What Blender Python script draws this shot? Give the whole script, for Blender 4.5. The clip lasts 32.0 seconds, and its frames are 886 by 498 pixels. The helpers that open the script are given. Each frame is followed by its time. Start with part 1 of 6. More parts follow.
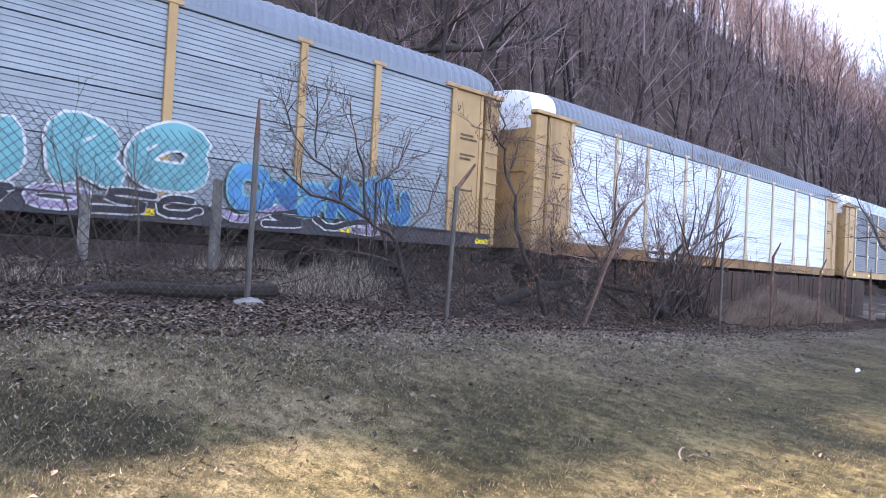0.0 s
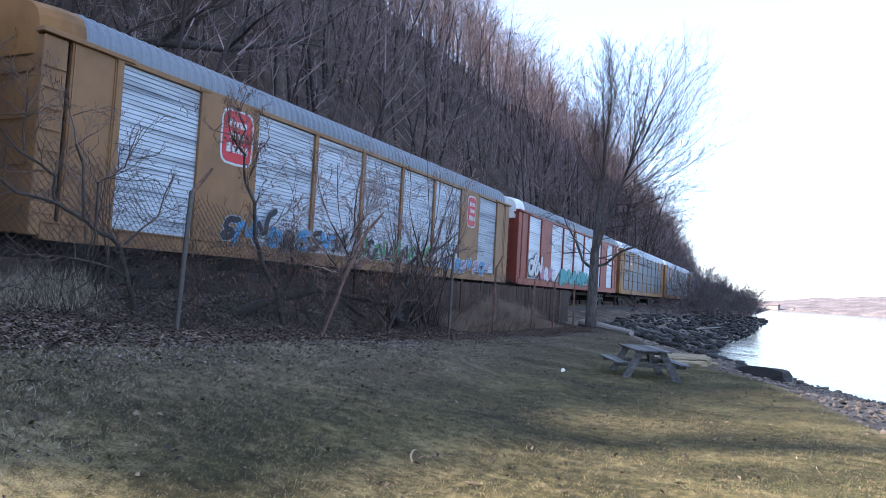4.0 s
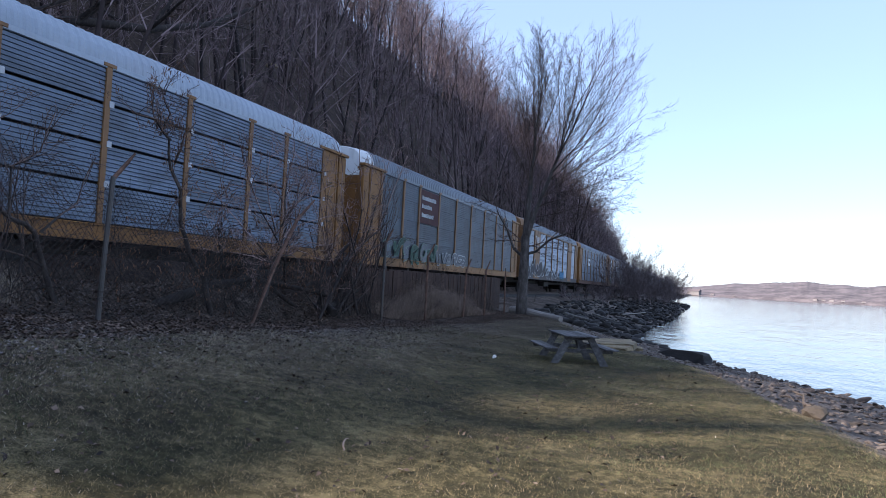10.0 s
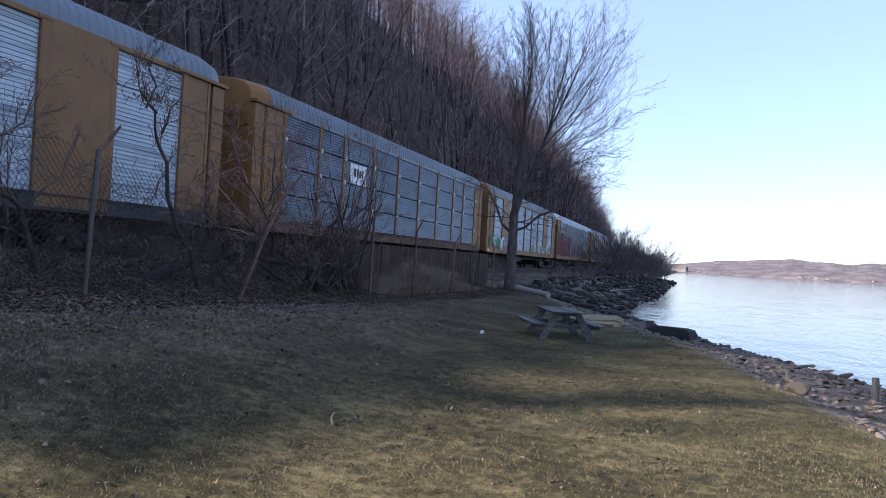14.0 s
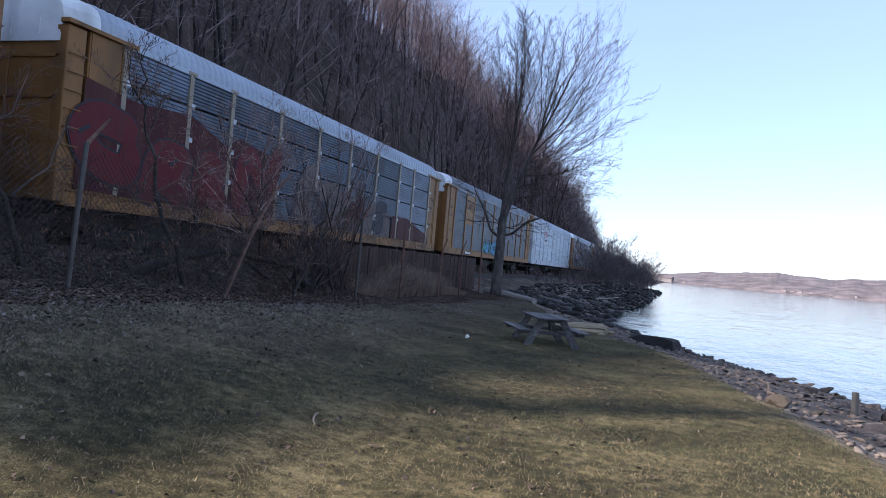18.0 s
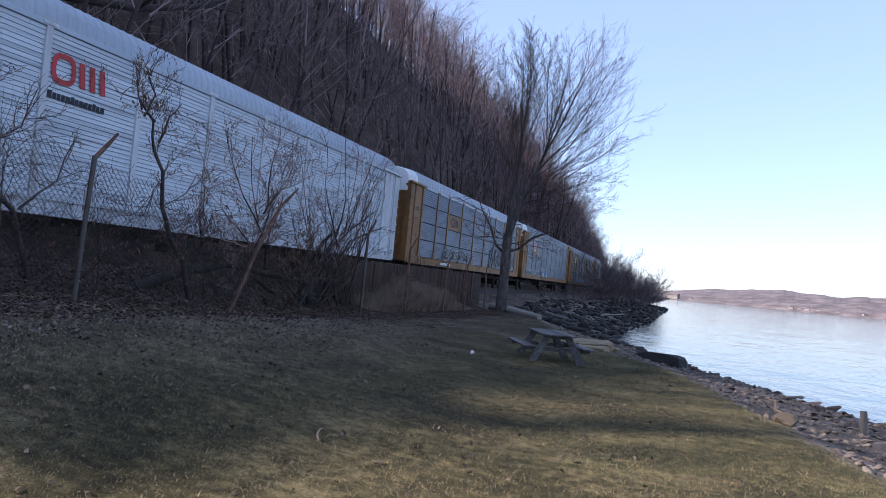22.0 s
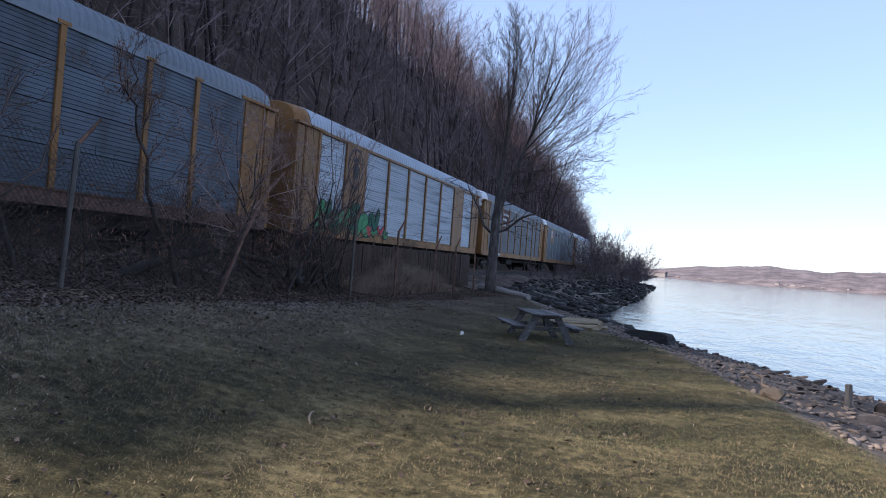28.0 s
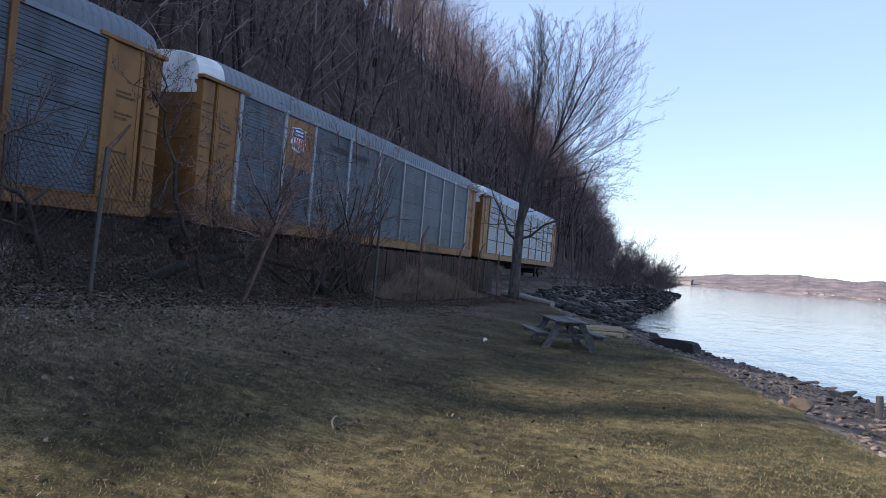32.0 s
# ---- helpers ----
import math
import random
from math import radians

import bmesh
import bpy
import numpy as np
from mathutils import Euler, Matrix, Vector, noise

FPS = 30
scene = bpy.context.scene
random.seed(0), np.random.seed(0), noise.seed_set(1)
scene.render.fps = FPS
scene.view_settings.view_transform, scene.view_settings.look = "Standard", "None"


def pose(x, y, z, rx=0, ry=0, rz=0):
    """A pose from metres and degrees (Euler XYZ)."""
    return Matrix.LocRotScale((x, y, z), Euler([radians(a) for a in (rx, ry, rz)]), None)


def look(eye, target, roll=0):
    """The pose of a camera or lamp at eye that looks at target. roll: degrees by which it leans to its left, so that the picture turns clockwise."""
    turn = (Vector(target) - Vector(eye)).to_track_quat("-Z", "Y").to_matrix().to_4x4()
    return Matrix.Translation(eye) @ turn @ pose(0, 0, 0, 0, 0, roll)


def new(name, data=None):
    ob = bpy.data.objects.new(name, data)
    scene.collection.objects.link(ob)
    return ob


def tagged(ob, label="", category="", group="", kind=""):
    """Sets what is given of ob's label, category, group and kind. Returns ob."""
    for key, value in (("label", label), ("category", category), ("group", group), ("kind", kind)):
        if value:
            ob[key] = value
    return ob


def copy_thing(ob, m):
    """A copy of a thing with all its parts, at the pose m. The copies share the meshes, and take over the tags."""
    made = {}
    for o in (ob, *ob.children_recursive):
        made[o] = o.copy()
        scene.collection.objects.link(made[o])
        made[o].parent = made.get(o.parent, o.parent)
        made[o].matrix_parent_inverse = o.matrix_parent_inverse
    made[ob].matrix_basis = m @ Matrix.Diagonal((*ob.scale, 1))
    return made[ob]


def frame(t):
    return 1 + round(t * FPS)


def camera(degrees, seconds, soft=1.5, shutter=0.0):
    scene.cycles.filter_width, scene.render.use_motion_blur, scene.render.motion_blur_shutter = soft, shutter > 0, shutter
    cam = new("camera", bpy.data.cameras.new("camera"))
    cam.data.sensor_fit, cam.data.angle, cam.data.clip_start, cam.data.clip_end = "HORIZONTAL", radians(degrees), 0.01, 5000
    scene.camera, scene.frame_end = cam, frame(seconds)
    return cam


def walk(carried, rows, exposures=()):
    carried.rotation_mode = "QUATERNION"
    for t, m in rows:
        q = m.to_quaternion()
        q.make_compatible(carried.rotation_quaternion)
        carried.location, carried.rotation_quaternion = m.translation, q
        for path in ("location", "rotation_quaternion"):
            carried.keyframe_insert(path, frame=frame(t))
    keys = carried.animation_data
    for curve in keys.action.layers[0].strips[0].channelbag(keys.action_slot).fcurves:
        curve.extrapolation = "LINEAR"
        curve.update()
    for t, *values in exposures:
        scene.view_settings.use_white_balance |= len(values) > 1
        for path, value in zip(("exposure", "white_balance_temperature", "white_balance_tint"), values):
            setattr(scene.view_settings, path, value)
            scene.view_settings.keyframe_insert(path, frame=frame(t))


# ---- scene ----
# The camera stands on one spot of the lawn, 1.6 m above it, and only turns.
EYE = (0.0, 0.0, 1.6)
TURNS = (  # seconds, degrees to the right of the track's direction, tilt up, lean
    (0.0, -44.44, 1.25, 2.96),
    (0.5, -43.60, 1.02, 2.71),
    (1.0, -42.86, 1.46, 1.46),
    (1.5, -35.85, 0.71, 1.52),
    (2.0, -31.52, 1.87, 0.67),
    (2.5, -27.55, 1.16, 0.66),
    (3.0, -25.46, 1.63, 2.99),
    (3.5, -24.47, 3.17, 3.18),
    (5.5, -23.65, 2.11, 5.04),
    (6.0, -20.83, 2.07, 4.88),
    (6.5, -20.01, 2.03, 4.20),
    (7.0, -19.55, 1.46, 4.27),
    (7.5, -19.00, 1.52, 4.71),
    (8.0, -18.97, 2.45, 4.38),
    (8.5, -19.59, 2.14, 2.71),
    (9.0, -18.90, 2.49, 2.35),
    (9.5, -19.67, 2.47, 2.48),
    (10.0, -19.25, 2.44, 2.98),
    (10.5, -19.95, 2.60, 3.19),
    (11.0, -20.43, 2.83, 3.17),
    (11.5, -20.90, 2.59, 2.78),
    (12.0, -19.63, 2.05, 3.81),
    (12.5, -18.85, 2.25, 4.58),
    (13.0, -18.26, 1.83, 3.72),
    (13.5, -18.26, 0.65, 3.08),
    (15.5, -18.28, 0.45, 4.44),
    (16.0, -18.51, 1.21, 4.19),
    (16.5, -19.03, 1.32, 4.25),
    (17.0, -19.96, 0.81, 4.39),
    (17.5, -19.14, 0.99, 5.14),
    (18.0, -17.33, 0.94, 4.97),
    (18.5, -18.01, 2.70, 3.94),
    (19.0, -18.36, 2.67, 3.57),
    (19.5, -18.46, 2.08, 3.68),
    (20.0, -19.40, 3.07, 3.32),
    (20.5, -18.76, 3.03, 3.78),
    (21.0, -18.81, 2.67, 4.20),
    (21.5, -19.94, 1.43, 4.19),
    (22.0, -17.85, 2.09, 5.28),
    (22.5, -15.08, 2.03, 5.11),
    (23.0, -16.40, 2.63, 4.84),
    (23.5, -18.75, 2.20, 3.46),
    (24.0, -18.90, 1.67, 3.67),
    (24.5, -19.44, 1.95, 3.02),
    (25.0, -19.46, 1.26, 3.22),
    (25.5, -19.09, 0.76, 4.00),
    (27.5, -17.24, 1.20, 3.95),
    (28.0, -16.84, 0.75, 4.36),
    (28.5, -18.01, 0.98, 4.10),
    (29.0, -17.17, 1.59, 3.74),
    (29.5, -17.50, 1.64, 3.42),
    (30.0, -18.41, 1.55, 3.14),
    (30.5, -18.21, 1.44, 4.29),
    (31.0, -17.99, 1.60, 4.20),
    (31.5, -18.00, 1.13, 4.14),
    (32.0, -18.70, 1.07, 4.77),
)
cam = camera(61.87, 32.0, soft=0.6)


def aim(turn, tilt, lean):
    a, b = radians(turn), radians(tilt)
    way = Vector((math.sin(a) * math.cos(b), math.cos(a) * math.cos(b), math.sin(b)))
    return look(EYE, Vector(EYE) + way * 10, lean)


walk(cam, [(t, aim(a, b, c)) for t, a, b, c in TURNS],
     exposures=[(0, 2.85, 6950, 25.5), (1.0, 2.6, 6850, 23.5), (2.0, 2.43, 6550, 20), (3.5, 2.15, 6200, 17), (5.5, 1.62, 5880, 15.5), (7.0, 1.35, 5900, 16),
                (9.0, 1.2, 5980, 17.5), (16.0, 1.12, 5900, 19.5), (22.0, 1.02, 5950, 21.5), (23.0, 0.95, 5950, 22.5), (25.0, 1.02, 5980, 21.5), (28.0, 0.96, 6020, 19.5), (32.0, 1.0, 6100, 18)])

# ---- daylight: a low sun from behind the hill, over the camera's left shoulder ----
SUN_WAY = Vector((-0.83, -0.56, 0.60)).normalized()
world = bpy.data.worlds.new("sky")
scene.world = world
world.use_nodes = True
wn = world.node_tree.nodes
wn.clear()
sky = wn.new("ShaderNodeTexSky")
sky.sky_type, sky.sun_disc = "NISHITA", False
sky.sun_elevation = math.asin(SUN_WAY.z)
sky.sun_rotation = math.atan2(SUN_WAY.x, SUN_WAY.y) % (2 * math.pi)
sky.air_density, sky.dust_density, sky.ozone_density = 0.95, 0.4, 1.5
back = wn.new("ShaderNodeBackground")
back.inputs[1].default_value = 0.12
wout = wn.new("ShaderNodeOutputWorld")
haze = wn.new("ShaderNodeMix")  # thin high haze pales the whole sky
haze.data_type = "RGBA"
haze.inputs["Factor"].default_value = 0.45
haze.inputs["B"].default_value = (2.95, 3.78, 4.95, 1)
world.node_tree.links.new(sky.outputs[0], haze.inputs["A"])
world.node_tree.links.new(haze.outputs["Result"], back.inputs[0])
world.node_tree.links.new(back.outputs[0], wout.inputs[0])
sun = new("sun", bpy.data.lights.new("sun", "SUN"))
sun.data.energy, sun.data.angle, sun.data.color = 5.0, radians(0.5), (1.0, 0.91, 0.75)
sun.matrix_world = look(SUN_WAY * 200, (0, 0, 0))


# ---- materials ----
def material(name, colours, scale=4.0, rough=0.8, metal=0.0, bump=0.3, fine=40.0, stretch=(1, 1, 1), spread=0.0, depth=0.01,
             island=False, stain=None, coord="Object", spec=0.5):
    """A surface with grain at two scales. colours: (place, rgb) stops of its patches; spread: how far single objects or islands differ."""
    m = bpy.data.materials.new(name)
    m.use_nodes = True
    n, link = m.node_tree.nodes, m.node_tree.links.new
    p = n["Principled BSDF"]
    tex = n.new("ShaderNodeTexCoord")
    mapping = n.new("ShaderNodeMapping")
    mapping.inputs["Scale"].default_value = stretch
    info = n.new("ShaderNodeObjectInfo")
    shift = n.new("ShaderNodeVectorMath")
    shift.operation = "MULTIPLY"
    shift.inputs[1].default_value = (37.0, 37.0, 37.0)
    link(info.outputs["Random"], shift.inputs[0])
    link(shift.outputs[0], mapping.inputs["Location"])
    link(tex.outputs[coord], mapping.inputs["Vector"])
    big = n.new("ShaderNodeTexNoise")
    big.inputs["Scale"].default_value, big.inputs["Detail"].default_value, big.inputs["Roughness"].default_value = scale, 6, 0.62
    small = n.new("ShaderNodeTexNoise")
    small.inputs["Scale"].default_value, small.inputs["Detail"].default_value = fine, 4
    link(mapping.outputs[0], big.inputs["Vector"])
    link(mapping.outputs[0], small.inputs["Vector"])
    mix = n.new("ShaderNodeMath")
    mix.operation = "MULTIPLY_ADD"
    link(small.outputs[0], mix.inputs[0])
    mix.inputs[1].default_value, mix.inputs[2].default_value = 0.35, -0.17
    add = n.new("ShaderNodeMath")
    link(big.outputs[0], add.inputs[0])
    link(mix.outputs[0], add.inputs[1])
    value = add
    if spread:
        rnd = n.new("ShaderNodeMath")
        rnd.operation = "MULTIPLY_ADD"
        if island:
            geo = n.new("ShaderNodeNewGeometry")
            link(geo.outputs["Random Per Island"], rnd.inputs[0])
        else:
            link(info.outputs["Random"], rnd.inputs[0])
        rnd.inputs[1].default_value, rnd.inputs[2].default_value = spread, -spread / 2
        value = n.new("ShaderNodeMath")
        link(add.outputs[0], value.inputs[0])
        link(rnd.outputs[0], value.inputs[1])
    ramp = n.new("ShaderNodeValToRGB")
    ramp.color_ramp.elements[0].position, ramp.color_ramp.elements[1].position = colours[0][0], colours[-1][0]
    ramp.color_ramp.elements[0].color, ramp.color_ramp.elements[1].color = (*colours[0][1], 1), (*colours[-1][1], 1)
    for place, rgb in colours[1:-1]:
        ramp.color_ramp.elements.new(place).color = (*rgb, 1)
    link(value.outputs[0], ramp.inputs[0])
    colour = ramp.outputs[0]
    if stain:  # streaks of dirt and rust running down
        rgb, amount, size = stain
        sm = n.new("ShaderNodeMapping")
        sm.inputs["Scale"].default_value = size
        link(shift.outputs[0], sm.inputs["Location"])
        link(tex.outputs[coord], sm.inputs["Vector"])
        sn = n.new("ShaderNodeTexNoise")
        sn.inputs["Scale"].default_value, sn.inputs["Detail"].default_value = 1.0, 5
        link(sm.outputs[0], sn.inputs["Vector"])
        sr = n.new("ShaderNodeMapRange")
        sr.inputs["From Min"].default_value, sr.inputs["From Max"].default_value = 0.5, 0.75
        sr.inputs["To Max"].default_value = amount
        link(sn.outputs[0], sr.inputs["Value"])
        mx = n.new("ShaderNodeMix")
        mx.data_type = "RGBA"
        link(sr.outputs[0], mx.inputs["Factor"])
        link(colour, mx.inputs["A"])
        mx.inputs["B"].default_value = (*rgb, 1)
        colour = mx.outputs["Result"]
    link(colour, p.inputs["Base Color"])
    p.inputs["Metallic"].default_value = metal
    p.inputs["Specular IOR Level"].default_value = spec
    rr = n.new("ShaderNodeMapRange")
    rr.inputs["To Min"].default_value, rr.inputs["To Max"].default_value = max(0.02, rough - 0.12), min(1, rough + 0.12)
    link(small.outputs[0], rr.inputs["Value"])
    link(rr.outputs[0], p.inputs["Roughness"])
    if bump:
        b = n.new("ShaderNodeBump")
        b.inputs["Strength"].default_value, b.inputs["Distance"].default_value = bump, depth
        link(add.outputs[0], b.inputs["Height"])
        link(b.outputs[0], p.inputs["Normal"])
    return m


def shades(rgb, low=0.7, high=1.2):
    return [(0.3, tuple(c * low for c in rgb)), (0.5, rgb), (0.72, tuple(min(1, c * high) for c in rgb))]


RUST, GRIME = (0.13, 0.06, 0.03), (0.05, 0.05, 0.05)
PAINT = {}


def paint(name, rgb, rough=0.55, stain=(RUST, 0.5, (1.6, 1.6, 0.25)), metal=0.0, spread=0.0):
    if name not in PAINT:
        PAINT[name] = material(name, shades(rgb, 0.82, 1.1), 1.2, rough, metal, 0.08, 60, stain=stain, depth=0.004, spread=spread, spec=0.25)
    return PAINT[name]


yellow = paint("yellow_paint", (0.25, 0.12, 0.04), 0.55, ((0.055, 0.032, 0.018), 0.75, (1.2, 1.0, 0.4)))
buff = paint("buff_paint", (0.42, 0.265, 0.125))
tan = paint("tan_paint", (0.23, 0.122, 0.056))
red = paint("red_oxide_paint", (0.225, 0.046, 0.032))
white = paint("white_paint", (0.72, 0.73, 0.74), 0.4, (GRIME, 0.35, (1.5, 1.5, 0.5)))
black = paint("black_paint", (0.02, 0.02, 0.022), 0.6, None)
maroon = paint("maroon_paint", (0.055, 0.007, 0.011), 0.65)
blue = paint("blue_paint", (0.03, 0.08, 0.33), 0.5)
scarlet = paint("scarlet_paint", (0.5, 0.04, 0.05), 0.5)
signal = paint("yellow_reflector", (0.85, 0.62, 0.03), 0.4, None)
silver = material("silver_panel", shades((0.55, 0.60, 0.65), 0.85, 1.1), 0.6, 0.62, 0.2, 0.05, 90, (1, 0.35, 3.0), 0.12, 0.003,
                  stain=((0.17, 0.19, 0.22), 0.75, (0.3, 0.22, 7.5)))
bright_silver = material("bright_silver_panel", shades((0.63, 0.68, 0.73), 0.88, 1.08), 0.6, 0.55, 0.2, 0.05, 90, (1, 0.35, 3.0), 0.12, 0.003,
                         stain=((0.24, 0.27, 0.31), 0.7, (0.3, 0.22, 7.5)))
dull_silver = material("dull_silver_panel", shades((0.45, 0.5, 0.555), 0.8, 1.15), 0.6, 0.7, 0.12, 0.05, 90, (1, 0.35, 3.0), 0.2, 0.003,
                       stain=((0.085, 0.097, 0.12), 0.9, (0.3, 0.22, 7.5)))
grey = material("grey_panel", shades((0.07, 0.088, 0.115), 0.7, 1.3), 0.9, 0.55, 0.35, 0.06, 90, (1, 0.6, 2.0), 0.22, 0.003,
                stain=((0.032, 0.032, 0.036), 0.8, (0.6, 1.6, 0.4)))
steel = material("steel_panel", shades((0.122, 0.152, 0.2), 0.75, 1.25), 0.9, 0.5, 0.35, 0.06, 90, (1, 0.5, 2.2), 0.2, 0.003,
                 stain=((0.05, 0.052, 0.058), 0.75, (0.4, 0.8, 2.4)))
slate = material("slate_panel", shades((0.062, 0.08, 0.108), 0.75, 1.25), 0.9, 0.5, 0.4, 0.06, 90, (1, 0.6, 2.0), 0.22, 0.003,
                 stain=((0.03, 0.03, 0.032), 0.8, (0.6, 1.6, 0.4)))
pale_panel = material("pale_grey_panel", shades((0.2, 0.228, 0.252), 0.8, 1.15), 0.9, 0.45, 0.3, 0.05, 90, (1, 0.5, 2.0), 0.15, 0.003,
                      stain=((0.14, 0.16, 0.18), 0.6, (0.6, 0.5, 3.5)))
roof_grey = material("roof_steel", shades((0.15, 0.175, 0.21), 0.8, 1.15), 0.7, 0.5, 0.3, 0.05, 60, (1, 0.4, 1), 0.1, 0.003,
                     stain=((0.2, 0.2, 0.22), 0.5, (0.8, 0.3, 0.8)))
roof_white = material("roof_white", shades((0.36, 0.41, 0.48), 0.85, 1.1), 0.7, 0.5, 0.2, 0.05, 60, (1, 0.4, 1), 0.1, 0.003,
                      stain=((0.3, 0.3, 0.32), 0.4, (0.8, 0.3, 0.8)))
# near-black, paints in the shade behind the panels
inside = paint("interior_shade", (0.012, 0.012, 0.014), 0.8, None)
iron = material("cast_iron", shades((0.035, 0.03, 0.028), 0.6, 1.6), 6, 0.75, 0.2, 0.3, 60)
rail_steel = material("rail_steel", shades((0.06, 0.04, 0.032), 0.7, 1.3), 8, 0.75, 0.2, 0.1, 60)
ballast_mat = material("ballast_stone", [(0.25, (0.006, 0.005, 0.005)), (0.5, (0.015, 0.013, 0.012)), (0.75, (0.04, 0.036, 0.033))], 9, 0.9, 0, 0.9, 30, depth=0.05)
tie_mat = material("creosoted_wood", shades((0.045, 0.034, 0.027), 0.6, 1.5), 4, 0.9, 0, 0.5, 40, (8, 1, 8))
bark = material("grey_bark", [(0.28, (0.03, 0.025, 0.023)), (0.5, (0.075, 0.063, 0.057)), (0.75, (0.16, 0.14, 0.13))], 7, 0.92, 0, 0.7, 30, (1, 1, 0.35), 0.2, 0.02)
shrub_bark = material("dark_shrub_bark", [(0.28, (0.015, 0.011, 0.01)), (0.5, (0.04, 0.03, 0.027)), (0.75, (0.1, 0.08, 0.07))], 7, 0.92, 0, 0.6, 30, (1, 1, 0.35), 0.2, 0.01)
twig = material("brown_twigs", [(0.25, (0.04, 0.025, 0.021)), (0.5, (0.08, 0.052, 0.044)), (0.78, (0.18, 0.122, 0.1))], 0.5, 0.9, 0, 0, 5, spread=0.5, island=True)
wood_trunk = material("woods_trunks", [(0.22, (0.014, 0.009, 0.009)), (0.5, (0.045, 0.03, 0.03)), (0.82, (0.15, 0.108, 0.1))], 0.05, 0.92, 0, 0.3, 0.6, spread=0.6, island=True)
rosy_twig = material("rosy_twigs", [(0.25, (0.09, 0.05, 0.043)), (0.5, (0.22, 0.14, 0.12)), (0.78, (0.42, 0.3, 0.27))], 0.5, 0.9, 0, 0, 5, spread=0.5, island=True)
wood_twig = material("woods_twigs", [(0.22, (0.024, 0.015, 0.016)), (0.5, (0.152, 0.102, 0.106)), (0.82, (0.325, 0.237, 0.24))], 0.05, 0.9, 0, 0, 0.6, spread=0.55, island=True)
dark_twig = material("dark_bramble_stems", [(0.25, (0.018, 0.012, 0.01)), (0.5, (0.04, 0.027, 0.023)), (0.8, (0.11, 0.075, 0.06))], 0.5, 0.9, 0, 0, 5, spread=0.6, island=True)
bush_twig = material("pale_bush_twigs", [(0.2, (0.04, 0.03, 0.032)), (0.5, (0.105, 0.08, 0.082)), (0.8, (0.23, 0.18, 0.175))], 0.1, 0.9, 0, 0, 0.8, spread=0.6, island=True)
pod = material("dry_seed_pods", shades((0.19, 0.1, 0.06), 0.5, 1.6), 9, 0.85, 0, 0.2, 40, spread=0.5, island=True)
leaf_mat = material("fallen_leaves", [(0.2, (0.014, 0.0085, 0.0068)), (0.45, (0.043, 0.025, 0.017)), (0.65, (0.1, 0.063, 0.045)), (0.9, (0.29, 0.215, 0.16))], 3, 0.85, 0, 0, 30, spread=0.5, island=True)
grass_mat = material("green_grass", [(0.28, (0.0264, 0.0273, 0.0106)), (0.38, (0.0757, 0.0686, 0.0264)), (0.46, (0.15, 0.12, 0.0528)), (0.56, (0.229, 0.167, 0.0827)), (0.7, (0.352, 0.264, 0.15))], 0.9, 0.8, 0, 0, 30, spread=0.4, island=True)
brown_grass = material("straw_grass", [(0.28, (0.0206, 0.0164, 0.00878)), (0.38, (0.0586, 0.0457, 0.0251)), (0.46, (0.111, 0.0854, 0.0484)), (0.56, (0.167, 0.129, 0.0786)), (0.7, (0.285, 0.228, 0.15))], 0.9, 0.8, 0, 0, 30, spread=0.4, island=True)
fresh_grass = material("fresh_green_grass", [(0.25, (0.02, 0.028, 0.009)), (0.5, (0.066, 0.08, 0.026)), (0.75, (0.16, 0.17, 0.07))], 0.9, 0.8, 0, 0, 30, spread=0.5, island=True)
bleached_leaf = material("bleached_leaves", [(0.2, (0.06, 0.047, 0.043)), (0.5, (0.15, 0.125, 0.12)), (0.8, (0.3, 0.26, 0.255))], 3, 0.85, 0, 0, 30, spread=0.6, island=True)
pale_blade = material("bleached_turf", [(0.2, (0.036, 0.028, 0.02)), (0.42, (0.13, 0.102, 0.075)), (0.62, (0.3, 0.245, 0.19)), (0.85, (0.55, 0.47, 0.38))], 1.5, 0.9, 0, 0, 20, spread=0.75, island=True)
straw = material("dead_grass", [(0.2, (0.06, 0.045, 0.035)), (0.5, (0.23, 0.185, 0.145)), (0.8, (0.44, 0.37, 0.3))], 3, 0.9, 0, 0, 30, spread=0.6, island=True)
stone = material("shore_stone", [(0.2, (0.024, 0.018, 0.015)), (0.5, (0.07, 0.053, 0.044)), (0.8, (0.19, 0.15, 0.125))], 3.5, 0.88, 0, 0.6, 25, spread=0.5, depth=0.03)
brown_stone = material("brown_boulder", shades((0.085, 0.064, 0.044), 0.6, 1.4), 3.5, 0.9, 0, 0.6, 25, depth=0.03)
dark_stone = material("dark_riprap", [(0.25, (0.009, 0.008, 0.008)), (0.5, (0.026, 0.023, 0.022)), (0.8, (0.075, 0.066, 0.06))], 3, 0.9, 0, 0.6, 20, spread=0.3, depth=0.04)
sandstone = material("pale_sandstone", shades((0.23, 0.175, 0.1), 0.6, 1.3), 4, 0.9, 0, 0.5, 30, spread=0.3, depth=0.02)
concrete = material("old_concrete", shades((0.2, 0.195, 0.19), 0.6, 1.3), 5, 0.92, 0, 0.6, 40, depth=0.02)
old_wood = material("weathered_wood", [(0.25, (0.06, 0.055, 0.05)), (0.5, (0.14, 0.13, 0.12)), (0.78, (0.27, 0.255, 0.24))], 2.0, 0.85, 0, 0.5, 40, (6, 6, 0.6), 0.2, 0.006)
